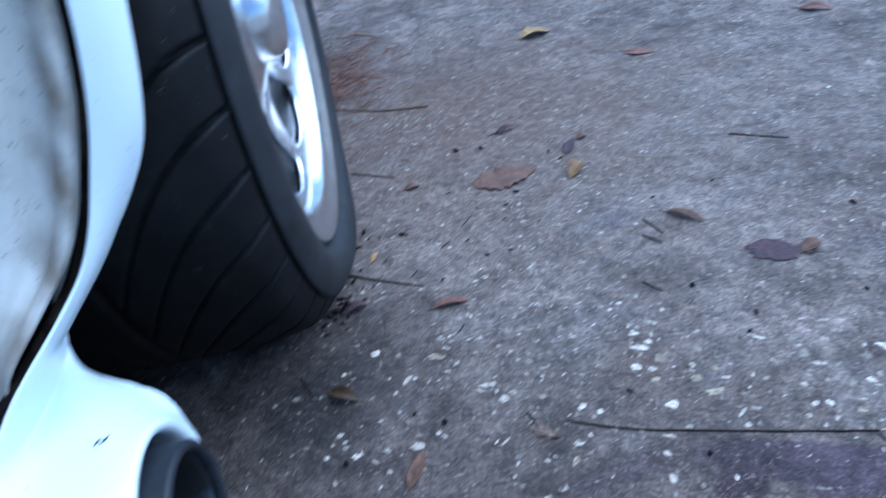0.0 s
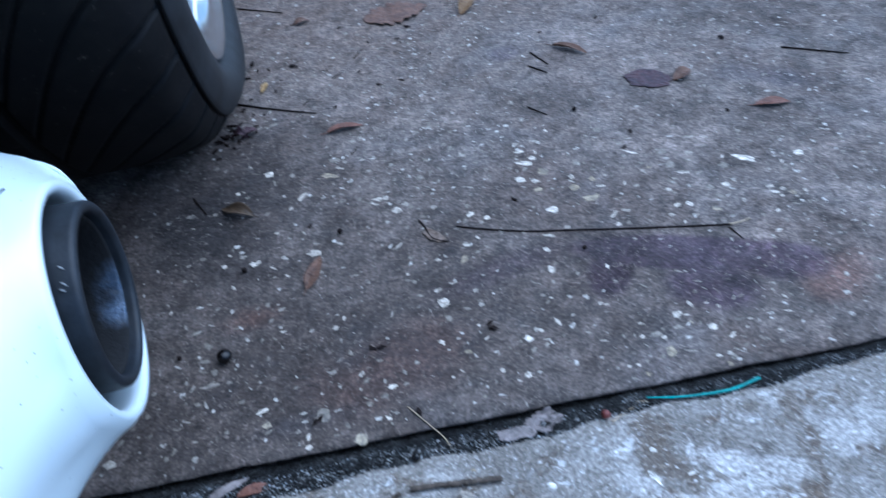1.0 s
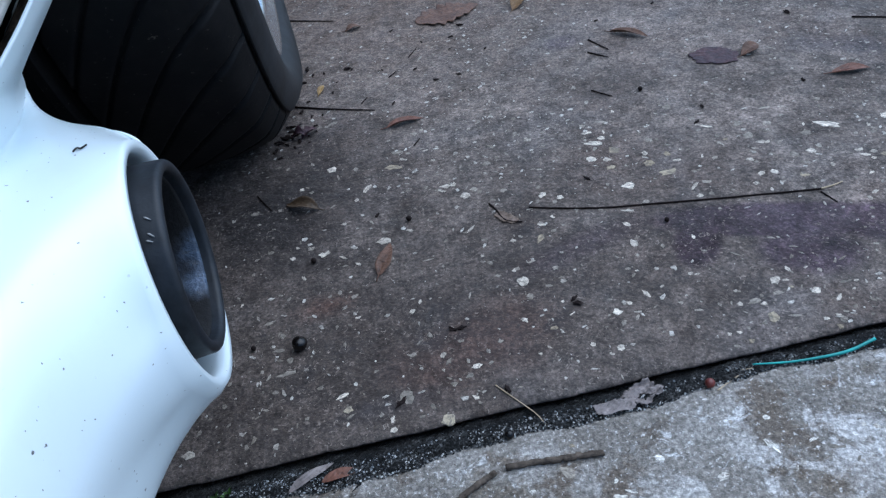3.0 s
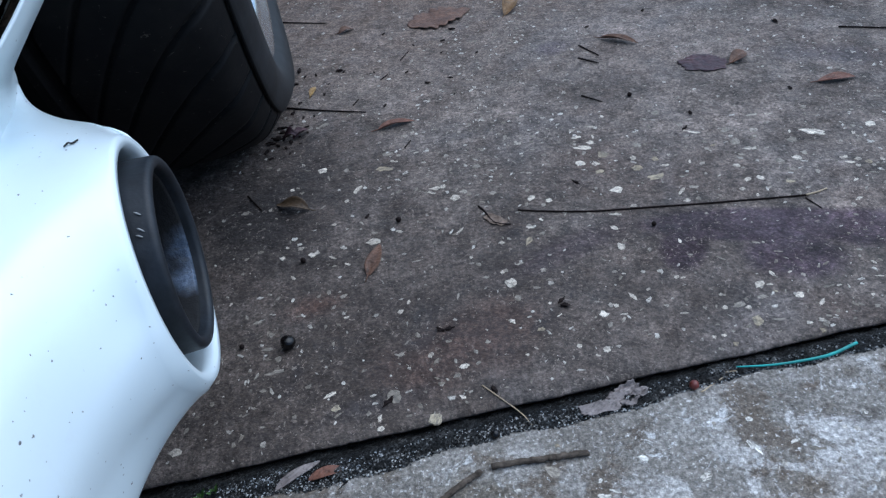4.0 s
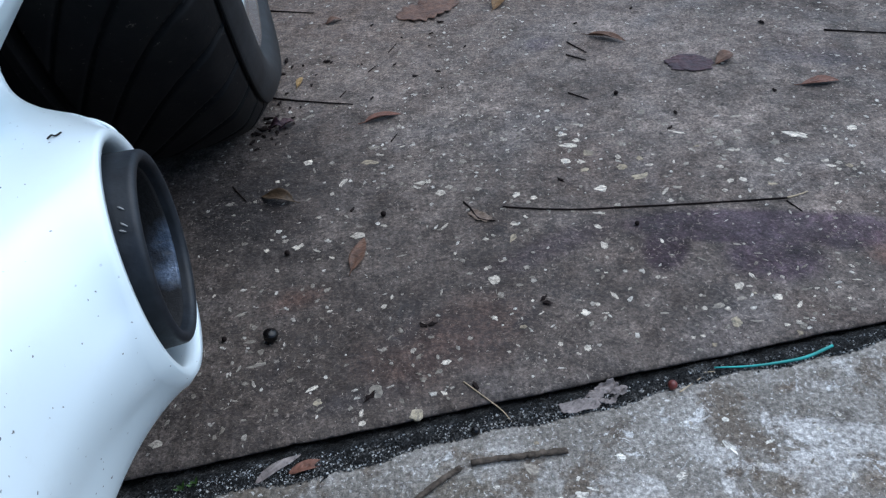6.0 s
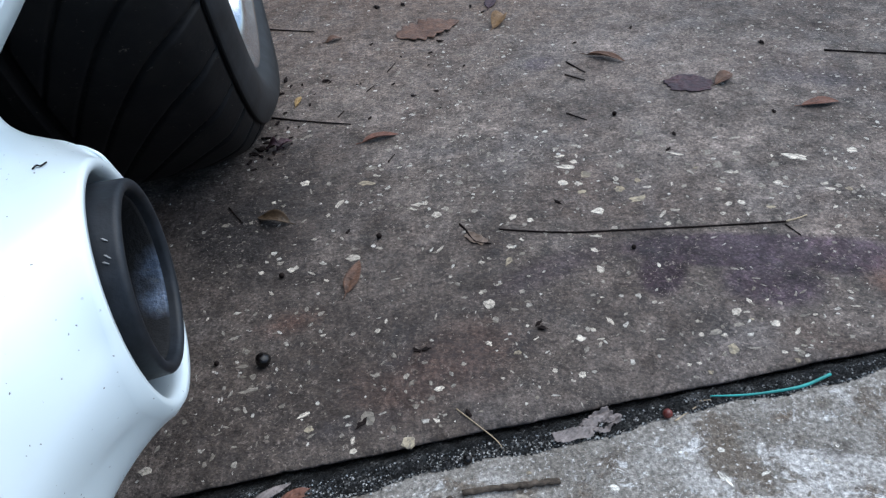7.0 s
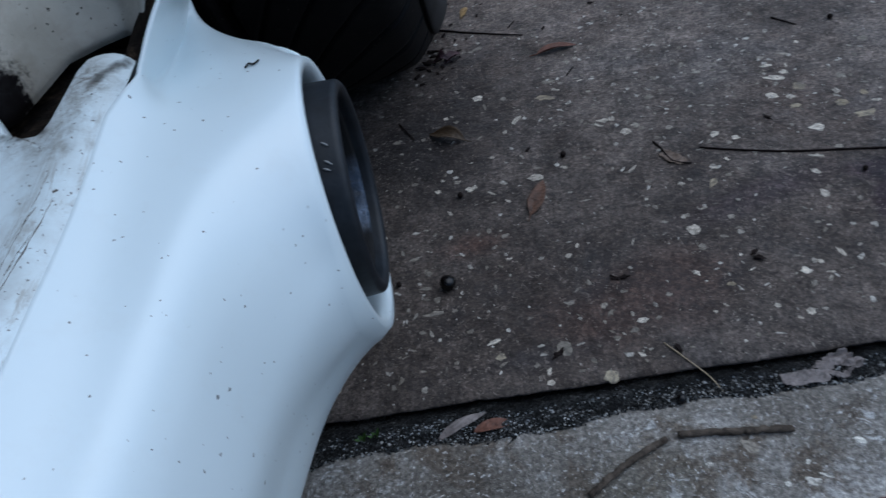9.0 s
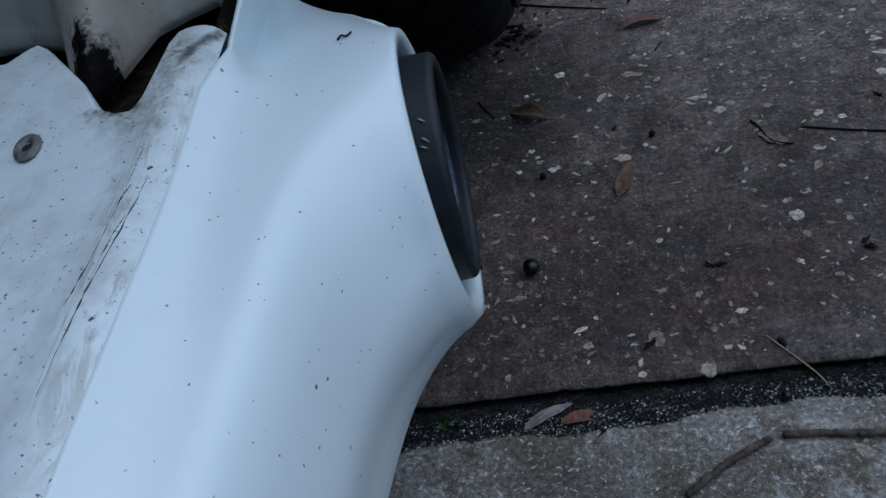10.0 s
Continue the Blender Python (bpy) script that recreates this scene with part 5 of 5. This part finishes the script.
def sprout(x, y):
    bm = bmesh.new()
    rnd = random.Random(4)
    for k in range(9):
        w = k * 2.4
        r = rnd.uniform(0.002, 0.006)
        p = Vector((x, y, -0.003))
        q = p + Vector((math.cos(w) * r, math.sin(w) * r, rnd.uniform(0.003, 0.007)))
        s = Vector((-math.sin(w), math.cos(w), 0)) * 0.0011
        u = (q - p) * 0.55
        vs = [bm.verts.new(v) for v in (p, p + u + s, q, p + u - s)]
        bm.faces.new(vs)
    return thing("weed_sprout", bm, M_GREEN, "tiny green weed sprouting from the joint", "weed")


sprout(-0.167, 0.152)
sprout(-0.176, 0.150)


def needles():
    """Dry pine needles gathered behind the wheel."""
    rnd = random.Random(11)
    bm = bmesh.new()
    for _ in range(220):
        x, y, w = rnd.gauss(-0.245, 0.045), rnd.gauss(1.32, 0.12), rnd.uniform(0, math.pi)
        l = rnd.uniform(0.02, 0.06)
        d = Vector((math.cos(w), math.sin(w), 0)) * l
        p = Vector((x, y, 0.0012 + rnd.uniform(0, 0.004)))
        tube(bm, [p, p + d * 0.5 + Vector((0, 0, rnd.uniform(0, 0.004))), p + d], 0.0006, 4)
    return thing("pine_needles", bm, M_NEEDLE, "dry red-brown pine needles on the concrete", "pine needles", "stuff")


needles()


# ---- shell pieces set in the concrete ----
def flake_mesh(seed):
    """An irregular, ragged flake one unit long and one unit wide."""
    rnd = random.Random(seed)
    n = rnd.randint(10, 15)
    bm = bmesh.new()
    outer, inner = [], []
    for k in range(n):
        w = 2 * math.pi * k / n + rnd.uniform(-0.1, 0.1)
        r = 0.5 * (0.86 + 0.6 * noise.noise((math.cos(w) * 1.5, math.sin(w) * 1.5, seed * 3.7)) + rnd.uniform(-0.17, 0.15))
        x, y = r * math.cos(w), r * math.sin(w)
        outer.append(bm.verts.new((x, y, -0.08)))
        inner.append(bm.verts.new((x * 0.88, y * 0.88, 0.014 + rnd.uniform(-0.008, 0.010))))
    bm.faces.new(inner)
    for k in range(n):
        bm.faces.new([outer[k], outer[(k + 1) % n], inner[(k + 1) % n], inner[k]])
    return bm


# x and y in metres, length and width in millimetres, turn in degrees, tone
SHELLS_BY_WHEEL = [(-0.097, 0.534, 13, 9, -16, "w"), (-0.060, 0.488, 19, 5, 60, "w"), (-0.130, 0.507, 6, 6, -15, "w"), (-0.084, 0.436, 5, 5, -14, "w"), (-0.027, 0.546, 16, 7, 2, "g"), (-0.014, 0.540, 6, 4, -16, "g"), (-0.019, 0.530, 11, 5, -24, "w"), (-0.030, 0.518, 22, 10, -7, "t"), (0.021, 0.469, 14, 7, 2, "w"), (0.016, 0.463, 12, 4, -37, "w"), (0.006, 0.540, 6, 4, 19, "w"), (0.004, 0.582, 5, 6, -17, "w"), (-0.071, 0.472, 5, 5, -15, "w")]
SHELLS_BY_WHEEL_B = [(-0.178, 0.478, 8, 6, 10, "g"), (-0.151, 0.477, 5, 5, -15, "g"), (-0.100, 0.630, 16, 5, 31, "g"), (-0.120, 0.551, 5, 5, -16, "g"), (0.012, 0.519, 6, 5, -16, "g"), (-0.091, 0.519, 13, 2, -80, "g"), (-0.072, 0.527, 6, 7, 2, "g"), (-0.119, 0.499, 6, 6, 36, "g"), (-0.056, 0.431, 8, 3, -50, "g"), (-0.005, 0.578, 9, 10, 2, "g"), (-0.044, 0.413, 8, 4, -14, "g"), (-0.159, 0.557, 7, 7, 21, "g")]
SHELLS_MIDDLE = [(0.029, 0.469, 6, 8, -15, "w"), (0.039, 0.448, 11, 8, 2, "w"), (0.049, 0.455, 8, 7, -15, "g"), (0.068, 0.496, 9, 7, 18, "g"), (0.077, 0.445, 8, 6, 49, "g"), (0.118, 0.469, 7, 4, -15, "g"), (0.112, 0.427, 10, 8, 31, "w"), (0.128, 0.419, 8, 5, -15, "w"), (0.122, 0.413, 5, 5, -15, "g"), (0.116, 0.392, 6, 4, -55, "w"), (0.104, 0.384, 9, 8, -14, "w"), (0.123, 0.378, 7, 3, -43, "g"), (0.176, 0.533, 8, 7, -17, "g")]
SHELLS_MIDDLE_B = [(0.198, 0.534, 12, 7, -17, "g"), (0.178, 0.518, 12, 5, 2, "w"), (0.190, 0.505, 8, 6, -16, "w"), (0.181, 0.497, 19, 8, -16, "w"), (0.198, 0.480, 14, 11, 41, "t"), (0.171, 0.471, 12, 9, 18, "w"), (0.186, 0.466, 9, 8, 2, "w"), (0.186, 0.452, 10, 8, 2, "t"), (0.224, 0.465, 7, 7, 2, "w"), (0.223, 0.447, 11, 10, -16, "t"), (0.235, 0.487, 9, 12, -16, "g")]
SHELLS_UPPER = [(0.245, 0.457, 8, 9, -16, "t"), (0.195, 0.419, 15, 12, 9, "w"), (0.236, 0.429, 21, 10, 9, "t"), (0.251, 0.445, 8, 6, 2, "w"), (0.184, 0.382, 13, 4, -14, "w"), (0.178, 0.364, 9, 4, -51, "w"), (0.204, 0.390, 7, 5, 2, "g"), (0.271, 0.540, 11, 9, -17, "g"), (0.214, 0.551, 4, 5, 2, "w"), (0.195, 0.515, 8, 3, -87, "w"), (0.056, 0.567, 5, 6, 20, "g"), (0.104, 0.541, 6, 8, -16, "g"), (0.089, 0.507, 7, 3, -70, "g")]
SHELLS_UPPER_B = [(0.116, 0.526, 10, 10, -16, "g"), (0.161, 0.390, 5, 3, -14, "g"), (0.295, 0.494, 22, 4, -32, "w"), (0.287, 0.511, 9, 7, 18, "g"), (0.299, 0.518, 9, 4, 18, "g"), (0.327, 0.487, 12, 9, 29, "g"), (0.329, 0.465, 10, 10, -35, "g"), (0.363, 0.507, 13, 4, 2, "g"), (0.354, 0.479, 10, 8, -54, "g"), (0.350, 0.468, 6, 4, -16, "g"), (0.379, 0.504, 10, 4, -17, "w")]
SHELLS_OUTER = [(0.371, 0.489, 8, 4, 2, "g"), (0.385, 0.467, 3, 5, -17, "w"), (0.462, 0.458, 10, 11, -48, "w"), (0.441, 0.448, 4, 8, -17, "w"), (0.442, 0.441, 6, 3, -37, "g"), (0.336, 0.451, 10, 7, 2, "w"), (0.341, 0.449, 8, 5, 16, "w"), (0.353, 0.446, 7, 4, 28, "g"), (0.381, 0.452, 11, 11, -7, "g"), (0.373, 0.423, 10, 7, -35, "w"), (0.383, 0.428, 5, 7, -16, "g"), (0.357, 0.422, 9, 8, 16, "g")]
SHELLS_OUTER_B = [(0.315, 0.426, 9, 5, -16, "w"), (0.326, 0.442, 7, 4, -25, "g"), (0.285, 0.438, 7, 6, 16, "g"), (0.275, 0.444, 3, 5, -16, "w"), (0.259, 0.461, 4, 3, -16, "w"), (0.301, 0.473, 6, 7, 2, "g"), (0.299, 0.459, 11, 5, -51, "g"), (0.306, 0.465, 8, 4, 17, "t"), (0.413, 0.412, 10, 6, 9, "w"), (0.415, 0.403, 9, 6, -16, "w"), (0.419, 0.396, 5, 5, -70, "w")]
SHELLS_EDGE = [(0.424, 0.406, 7, 5, -16, "g"), (0.431, 0.399, 7, 6, -35, "t"), (0.433, 0.393, 5, 5, -16, "g"), (0.444, 0.400, 5, 5, -16, "w"), (0.361, 0.407, 10, 6, -25, "g"), (0.316, 0.402, 8, 7, 16, "w"), (0.328, 0.402, 10, 5, -58, "w"), (0.306, 0.389, 6, 5, -33, "w"), (0.330, 0.385, 7, 4, 16, "g"), (0.352, 0.389, 10, 8, 2, "t"), (0.352, 0.371, 6, 7, -15, "g"), (0.265, 0.404, 11, 5, -15, "g"), (0.253, 0.401, 12, 6, 53, "w")]
SHELLS_EDGE_B = [(0.253, 0.385, 7, 6, 9, "w"), (0.316, 0.377, 3, 4, -15, "w"), (0.407, 0.376, 6, 3, 26, "w"), (0.397, 0.350, 9, 3, 20, "w"), (0.388, 0.343, 7, 4, -67, "w"), (0.331, 0.370, 5, 3, -15, "g"), (0.423, 0.438, 4, 6, -16, "g"), (0.381, 0.397, 5, 6, -15, "g"), (0.391, 0.373, 4, 4, -15, "g")]
SHELLS_BY_EXHAUST = [(-0.102, 0.396, 13, 9, 26, "w"), (-0.129, 0.411, 4, 5, 18, "w"), (-0.133, 0.397, 7, 6, -13, "w"), (-0.116, 0.407, 8, 6, 2, "g"), (-0.084, 0.386, 9, 4, -33, "w"), (-0.070, 0.373, 7, 3, -38, "w"), (-0.045, 0.400, 15, 8, -6, "w"), (-0.121, 0.366, 7, 3, -54, "w"), (-0.170, 0.383, 4, 4, -13, "g"), (-0.156, 0.411, 8, 4, 27, "g"), (-0.169, 0.404, 5, 4, 35, "g"), (-0.020, 0.409, 8, 5, -28, "g"), (-0.024, 0.300, 7, 4, 36, "w")]
SHELLS_BY_EXHAUST_B = [(-0.016, 0.310, 6, 3, 71, "w"), (-0.007, 0.312, 3, 3, 16, "g"), (-0.073, 0.331, 8, 6, 56, "g"), (-0.089, 0.297, 6, 3, 84, "g"), (-0.071, 0.304, 6, 3, 9, "w"), (-0.112, 0.315, 7, 3, 16, "g"), (-0.136, 0.297, 6, 7, 45, "g"), (-0.150, 0.315, 9, 3, 9, "g"), (-0.138, 0.281, 11, 4, -1, "g"), (-0.025, 0.252, 7, 4, 8, "g"), (-0.002, 0.246, 8, 4, 69, "g")]
SHELLS_LOWER = [(-0.020, 0.264, 7, 2, 46, "g"), (-0.006, 0.362, 11, 2, 5, "g"), (-0.177, 0.344, 3, 4, -13, "w"), (0.038, 0.394, 13, 3, 48, "w"), (0.049, 0.376, 7, 4, -6, "g"), (0.075, 0.368, 5, 6, 16, "w"), (0.099, 0.365, 15, 7, 66, "t"), (0.044, 0.355, 4, 4, -13, "w"), (0.044, 0.347, 5, 4, 2, "g"), (0.072, 0.330, 5, 5, -13, "g"), (0.069, 0.329, 4, 4, -13, "w"), (0.074, 0.313, 11, 11, -40, "w"), (0.105, 0.323, 7, 5, -28, "g")]
SHELLS_LOWER_B = [(0.077, 0.295, 8, 5, -26, "g"), (0.068, 0.269, 7, 5, -44, "w"), (0.089, 0.255, 7, 5, -12, "t"), (0.094, 0.303, 8, 3, -13, "g"), (0.102, 0.282, 3, 3, -13, "w"), (0.107, 0.267, 7, 2, 32, "w"), (0.140, 0.275, 6, 3, 1, "g"), (0.154, 0.268, 6, 5, -34, "w"), (0.142, 0.261, 9, 8, -40, "w"), (0.158, 0.257, 6, 3, 1, "w"), (0.156, 0.251, 7, 3, 60, "g")]
SHELLS_BELOW_STAIN = [(0.170, 0.275, 11, 3, -67, "w"), (0.177, 0.337, 10, 7, -77, "w"), (0.176, 0.321, 4, 4, -13, "g"), (0.163, 0.307, 6, 3, 8, "g"), (0.170, 0.303, 4, 2, -13, "w"), (0.184, 0.280, 5, 3, 26, "g"), (0.115, 0.231, 5, 4, 36, "w"), (0.135, 0.223, 7, 6, 35, "w"), (0.127, 0.219, 5, 3, -25, "w"), (0.082, 0.236, 5, 2, -37, "w"), (0.074, 0.231, 4, 3, -12, "w"), (0.045, 0.251, 5, 5, -37, "g"), (0.027, 0.308, 8, 3, 77, "g")]
SHELLS_BELOW_STAIN_B = [(0.086, 0.336, 8, 3, 16, "g"), (0.144, 0.248, 7, 3, 53, "g"), (0.228, 0.332, 6, 3, -88, "w"), (0.272, 0.265, 9, 9, -44, "w"), (0.279, 0.264, 7, 2, -5, "w"), (0.268, 0.252, 9, 5, 1, "g"), (0.280, 0.256, 5, 3, -36, "t"), (0.296, 0.248, 8, 7, -52, "w"), (0.309, 0.236, 10, 3, 46, "w"), (0.322, 0.252, 12, 3, 4, "g"), (0.330, 0.251, 5, 3, 23, "w")]
SHELLS_STAIN = [(0.324, 0.243, 4, 2, 23, "w"), (0.349, 0.236, 4, 3, 13, "w"), (0.368, 0.270, 5, 4, -48, "w"), (0.364, 0.254, 8, 2, -13, "w"), (0.236, 0.247, 5, 4, -27, "w"), (0.248, 0.247, 11, 6, 14, "g"), (0.254, 0.243, 6, 4, 1, "w"), (0.255, 0.252, 5, 3, -70, "g"), (0.221, 0.250, 5, 3, -68, "g"), (0.203, 0.248, 8, 3, -12, "g"), (0.254, 0.228, 10, 10, -12, "t"), (0.270, 0.226, 11, 2, -12, "g"), (0.301, 0.220, 5, 3, -12, "w")]
SHELLS_STAIN_B = [(0.291, 0.218, 5, 4, 13, "w"), (0.297, 0.209, 6, 5, -43, "t"), (0.217, 0.219, 4, 4, -12, "w"), (0.225, 0.219, 4, 4, -12, "w"), (0.238, 0.261, 4, 4, -13, "g"), (0.211, 0.289, 4, 4, -68, "w"), (0.216, 0.287, 5, 2, 8, "w"), (0.286, 0.275, 8, 3, -78, "w"), (0.300, 0.274, 5, 2, 33, "w"), (0.309, 0.269, 5, 4, -61, "g"), (0.301, 0.300, 8, 2, -22, "g")]
SHELLS_JOINT = [(0.288, 0.315, 9, 2, -27, "g"), (0.253, 0.303, 11, 2, -45, "g"), (0.325, 0.276, 7, 3, 59, "g"), (0.361, 0.279, 3, 4, -13, "g"), (0.193, 0.259, 5, 4, -12, "g"), (0.230, 0.209, 5, 5, -12, "t"), (0.336, 0.228, 5, 4, -37, "g"), (-0.130, 0.254, 18, 5, 8, "g"), (-0.138, 0.237, 6, 3, -11, "g"), (-0.083, 0.222, 11, 4, 25, "w"), (-0.078, 0.208, 9, 6, 14, "t"), (-0.034, 0.211, 15, 12, -11, "g"), (-0.045, 0.192, 7, 4, 80, "w")]
SHELLS_JOINT_B = [(-0.045, 0.183, 6, 6, -11, "w"), (-0.004, 0.183, 13, 9, 48, "t"), (0.023, 0.229, 9, 5, 8, "w"), (0.014, 0.258, 6, 4, 1, "g"), (-0.003, 0.231, 4, 3, -55, "g"), (0.019, 0.200, 7, 4, -34, "w"), (0.004, 0.215, 4, 4, -11, "g"), (-0.144, 0.221, 5, 3, -11, "g"), (-0.111, 0.206, 4, 4, -11, "g"), (-0.201, 0.191, 11, 6, -5, "w"), (-0.011, 0.832, 7, 8, -20, "g")]
SHELLS_PALE = [(0.213, 0.142, 6, 4, 22, "p"), (0.208, 0.121, 15, 5, -60, "p"), (0.235, 0.120, 8, 3, 12, "p"), (0.271, 0.125, 4, 3, -54, "p"), (0.278, 0.122, 5, 4, -39, "p"), (0.248, 0.112, 13, 4, -10, "g"), (0.282, 0.103, 7, 2, -92, "p"), (0.277, 0.087, 7, 4, 41, "p"), (0.101, 0.101, 11, 7, -10, "p"), (0.110, 0.104, 8, 3, -21, "p"), (0.102, 0.113, 4, 3, 50, "p"), (0.134, 0.125, 8, 4, -28, "p"), (0.072, 0.125, 12, 8, -44, "g")]
SHELLS_PALE_B = [(0.047, 0.115, 6, 3, -15, "p"), (0.079, 0.145, 5, 3, 13, "t"), (0.028, 0.150, 3, 2, -22, "p"), (0.169, 0.104, 9, 7, 12, "p"), (0.087, 0.100, 5, 3, -10, "p"), (0.290, 0.133, 3, 3, -11, "p"), (0.008, 0.130, 5, 3, -10, "g")]
SHELL_BAR = [(0.408, 0.459, 31, 9, -33, "w")]
FLAKES = {tone: [mesh_of("shell", flake_mesh(k), material, False) for k in range(14)] for tone, material in (("w", M_SHELL_WHITE), ("g", M_SHELL_GREY), ("t", M_SHELL_TAN), ("p", M_SHELL_PALE))}
k = 0
for slab_ob, tables in ((slab_far, (SHELLS_BY_WHEEL, SHELLS_BY_WHEEL_B, SHELLS_MIDDLE, SHELLS_MIDDLE_B, SHELLS_UPPER, SHELLS_UPPER_B, SHELLS_OUTER, SHELLS_OUTER_B, SHELLS_EDGE, SHELLS_EDGE_B, SHELLS_BY_EXHAUST, SHELLS_BY_EXHAUST_B, SHELLS_LOWER, SHELLS_LOWER_B, SHELLS_BELOW_STAIN, SHELLS_BELOW_STAIN_B, SHELLS_STAIN, SHELLS_STAIN_B, SHELLS_JOINT, SHELLS_JOINT_B, SHELL_BAR)), (slab_near, (SHELLS_PALE, SHELLS_PALE_B,))):
    for x, y, long, wide, turn, tone in [row for table in tables for row in table]:
        ob = new("shell", FLAKES[tone][(k * 5) % 14])
        ob.parent = slab_ob
        ob.matrix_basis = Matrix.Translation((x, y, 0.0001)) @ Matrix.Rotation(radians(turn), 4, "Z") @ Matrix.Diagonal((long * 0.00112, wide * 0.00112, 0.008, 1))
        k += 1


def aggregate(name, count, parent, pick, seed, lo, hi):
    """Small shell crumbs all over a slab, thicker in drifts."""
    rnd = random.Random(seed)
    verts, faces = [], []
    made = 0
    while made < count:
        x, y = pick(rnd)
        if rnd.random() > 0.25 + 1.1 * max(0, noise.noise((x * 5, y * 5, seed)) + 0.15):
            continue
        if math.hypot((x + 0.02) / 0.32, (y - 0.26) / 0.2) < 1 and rnd.random() < 0.55:
            continue
        n = rnd.randint(5, 8)
        size = lo + (hi - lo) * rnd.random() ** 2.6
        ratio, turn = rnd.uniform(0.2, 0.8), rnd.uniform(0, math.pi)
        base = len(verts)
        top = []
        for k in range(n):
            w = 2 * math.pi * k / n + rnd.uniform(-0.3, 0.3)
            r = size * rnd.uniform(0.45, 1.05)
            px, py = r * math.cos(w), r * math.sin(w) * ratio
            qx, qy = px * math.cos(turn) - py * math.sin(turn), px * math.sin(turn) + py * math.cos(turn)
            verts.append((x + qx, y + qy, -0.0003))
            top.append((x + qx * 0.8, y + qy * 0.8, 0.0002 + 0.03 * size))
        verts += top
        faces.append(tuple(range(base + n, base + 2 * n)))
        for k in range(n):
            faces.append((base + k, base + (k + 1) % n, base + n + (k + 1) % n, base + n + k))
        made += 1
    me = bpy.data.meshes.new(name)
    me.from_pydata(verts, [], faces)
    me.materials.append(M_SHELL)
    ob = new(name, me)
    ob.parent = parent
    return tagged(ob, "pale shell crumbs set in the concrete", kind="stuff")


def on_far(rnd):
    while True:
        x, y = rnd.uniform(-0.35, 1.0), 0.17 + 1.5 * rnd.random() ** 1.35
        if y > joint_far(x) + 0.006:
            return x, y


def on_near(rnd):
    while True:
        x, y = rnd.uniform(-0.3, 0.6), rnd.uniform(-0.05, 0.24)
        if y < joint_near(x) - 0.006:
            return x, y


aggregate("shell_crumbs", 15000, slab_far, on_far, 5, 0.0006, 0.0050)
aggregate("shell_crumbs", 700, slab_near, on_near, 6, 0.0008, 0.0045)


# ---- loose grit in the joint ----
def grit():
    rnd = random.Random(21)
    verts, faces = [], []
    while len(faces) < 110000:
        x = rnd.uniform(-0.26, 0.42)
        a, b = joint_near(x) - 0.001, joint_far(x)
        q = -0.12 + rnd.random() ** 1.15 * 1.0
        y = a + (b - a) * q
        size = rnd.uniform(0.0003, 0.0013)
        z = max(-0.0030 - 0.013 * max(0.0, (q - 0.56) / 0.44) ** 1.3 + 0.0025 * noise.noise((x * 60, q * 3, 2)) + size * 0.3, 0.0002 if q < 0.02 else -1)
        if q < 0.0 and rnd.random() < -q * 9:
            continue
        base = len(verts)
        ring = [rnd.uniform(0.6, 1.2) * size for _ in range(4)]
        turn = rnd.uniform(0, 6)
        for k in range(4):
            verts.append((x + ring[k] * math.cos(turn + k * 1.57), y + ring[k] * math.sin(turn + k * 1.57), z + rnd.uniform(-0.3, 0.3) * size))
        verts += [(x, y, z + size), (x, y, z - size)]
        for k in range(4):
            faces.append((base + k, base + (k + 1) % 4, base + 4))
            faces.append((base + (k + 1) % 4, base + k, base + 5))
    me = bpy.data.meshes.new("grit")
    me.from_pydata(verts, [], faces)
    me.materials.append(M_GRIT)
    return tagged(new("grit", me), "wet dark grit with pale glinting grains in the joint", "grit", kind="stuff")


grit()


def glints():
    """Pale grains whose colour paints the wet sparkle in one stretch of the joint."""
    rnd = random.Random(33)
    verts, faces = [], []
    for _ in range(800):
        x = rnd.gauss(-0.115, 0.032) if rnd.random() < 0.6 else rnd.uniform(-0.2, 0.4)
        q = min(0.85, max(0.02, rnd.gauss(0.45, 0.22)))
        y = joint_near(x) + (joint_far(x) - joint_near(x)) * q
        size = 0.0002 + 0.0008 * rnd.random() ** 2
        z = -0.0018 - 0.013 * max(0.0, (q - 0.55) / 0.45) ** 1.6 + 0.0025 * noise.noise((x * 60, q * 3, 2))
        base, turn = len(verts), rnd.uniform(0, 6)
        for k in range(3):
            r = size * rnd.uniform(0.6, 1.5)
            verts.append((x + r * math.cos(turn + k * 2.09), y + r * math.sin(turn + k * 2.09), z + rnd.uniform(-0.4, 0.4) * size))
        verts.append((x, y, z + size * 0.8))
        faces += [(base, base + 1, base + 3), (base + 1, base + 2, base + 3), (base + 2, base, base + 3), (base + 2, base + 1, base)]
    me = bpy.data.meshes.new("grit")
    me.from_pydata(verts, [], faces)
    me.materials.append(M_GLINT)
    return tagged(new("grit", me), "pale grains painted as wet glints in the joint", "grit", kind="stuff")


glints()
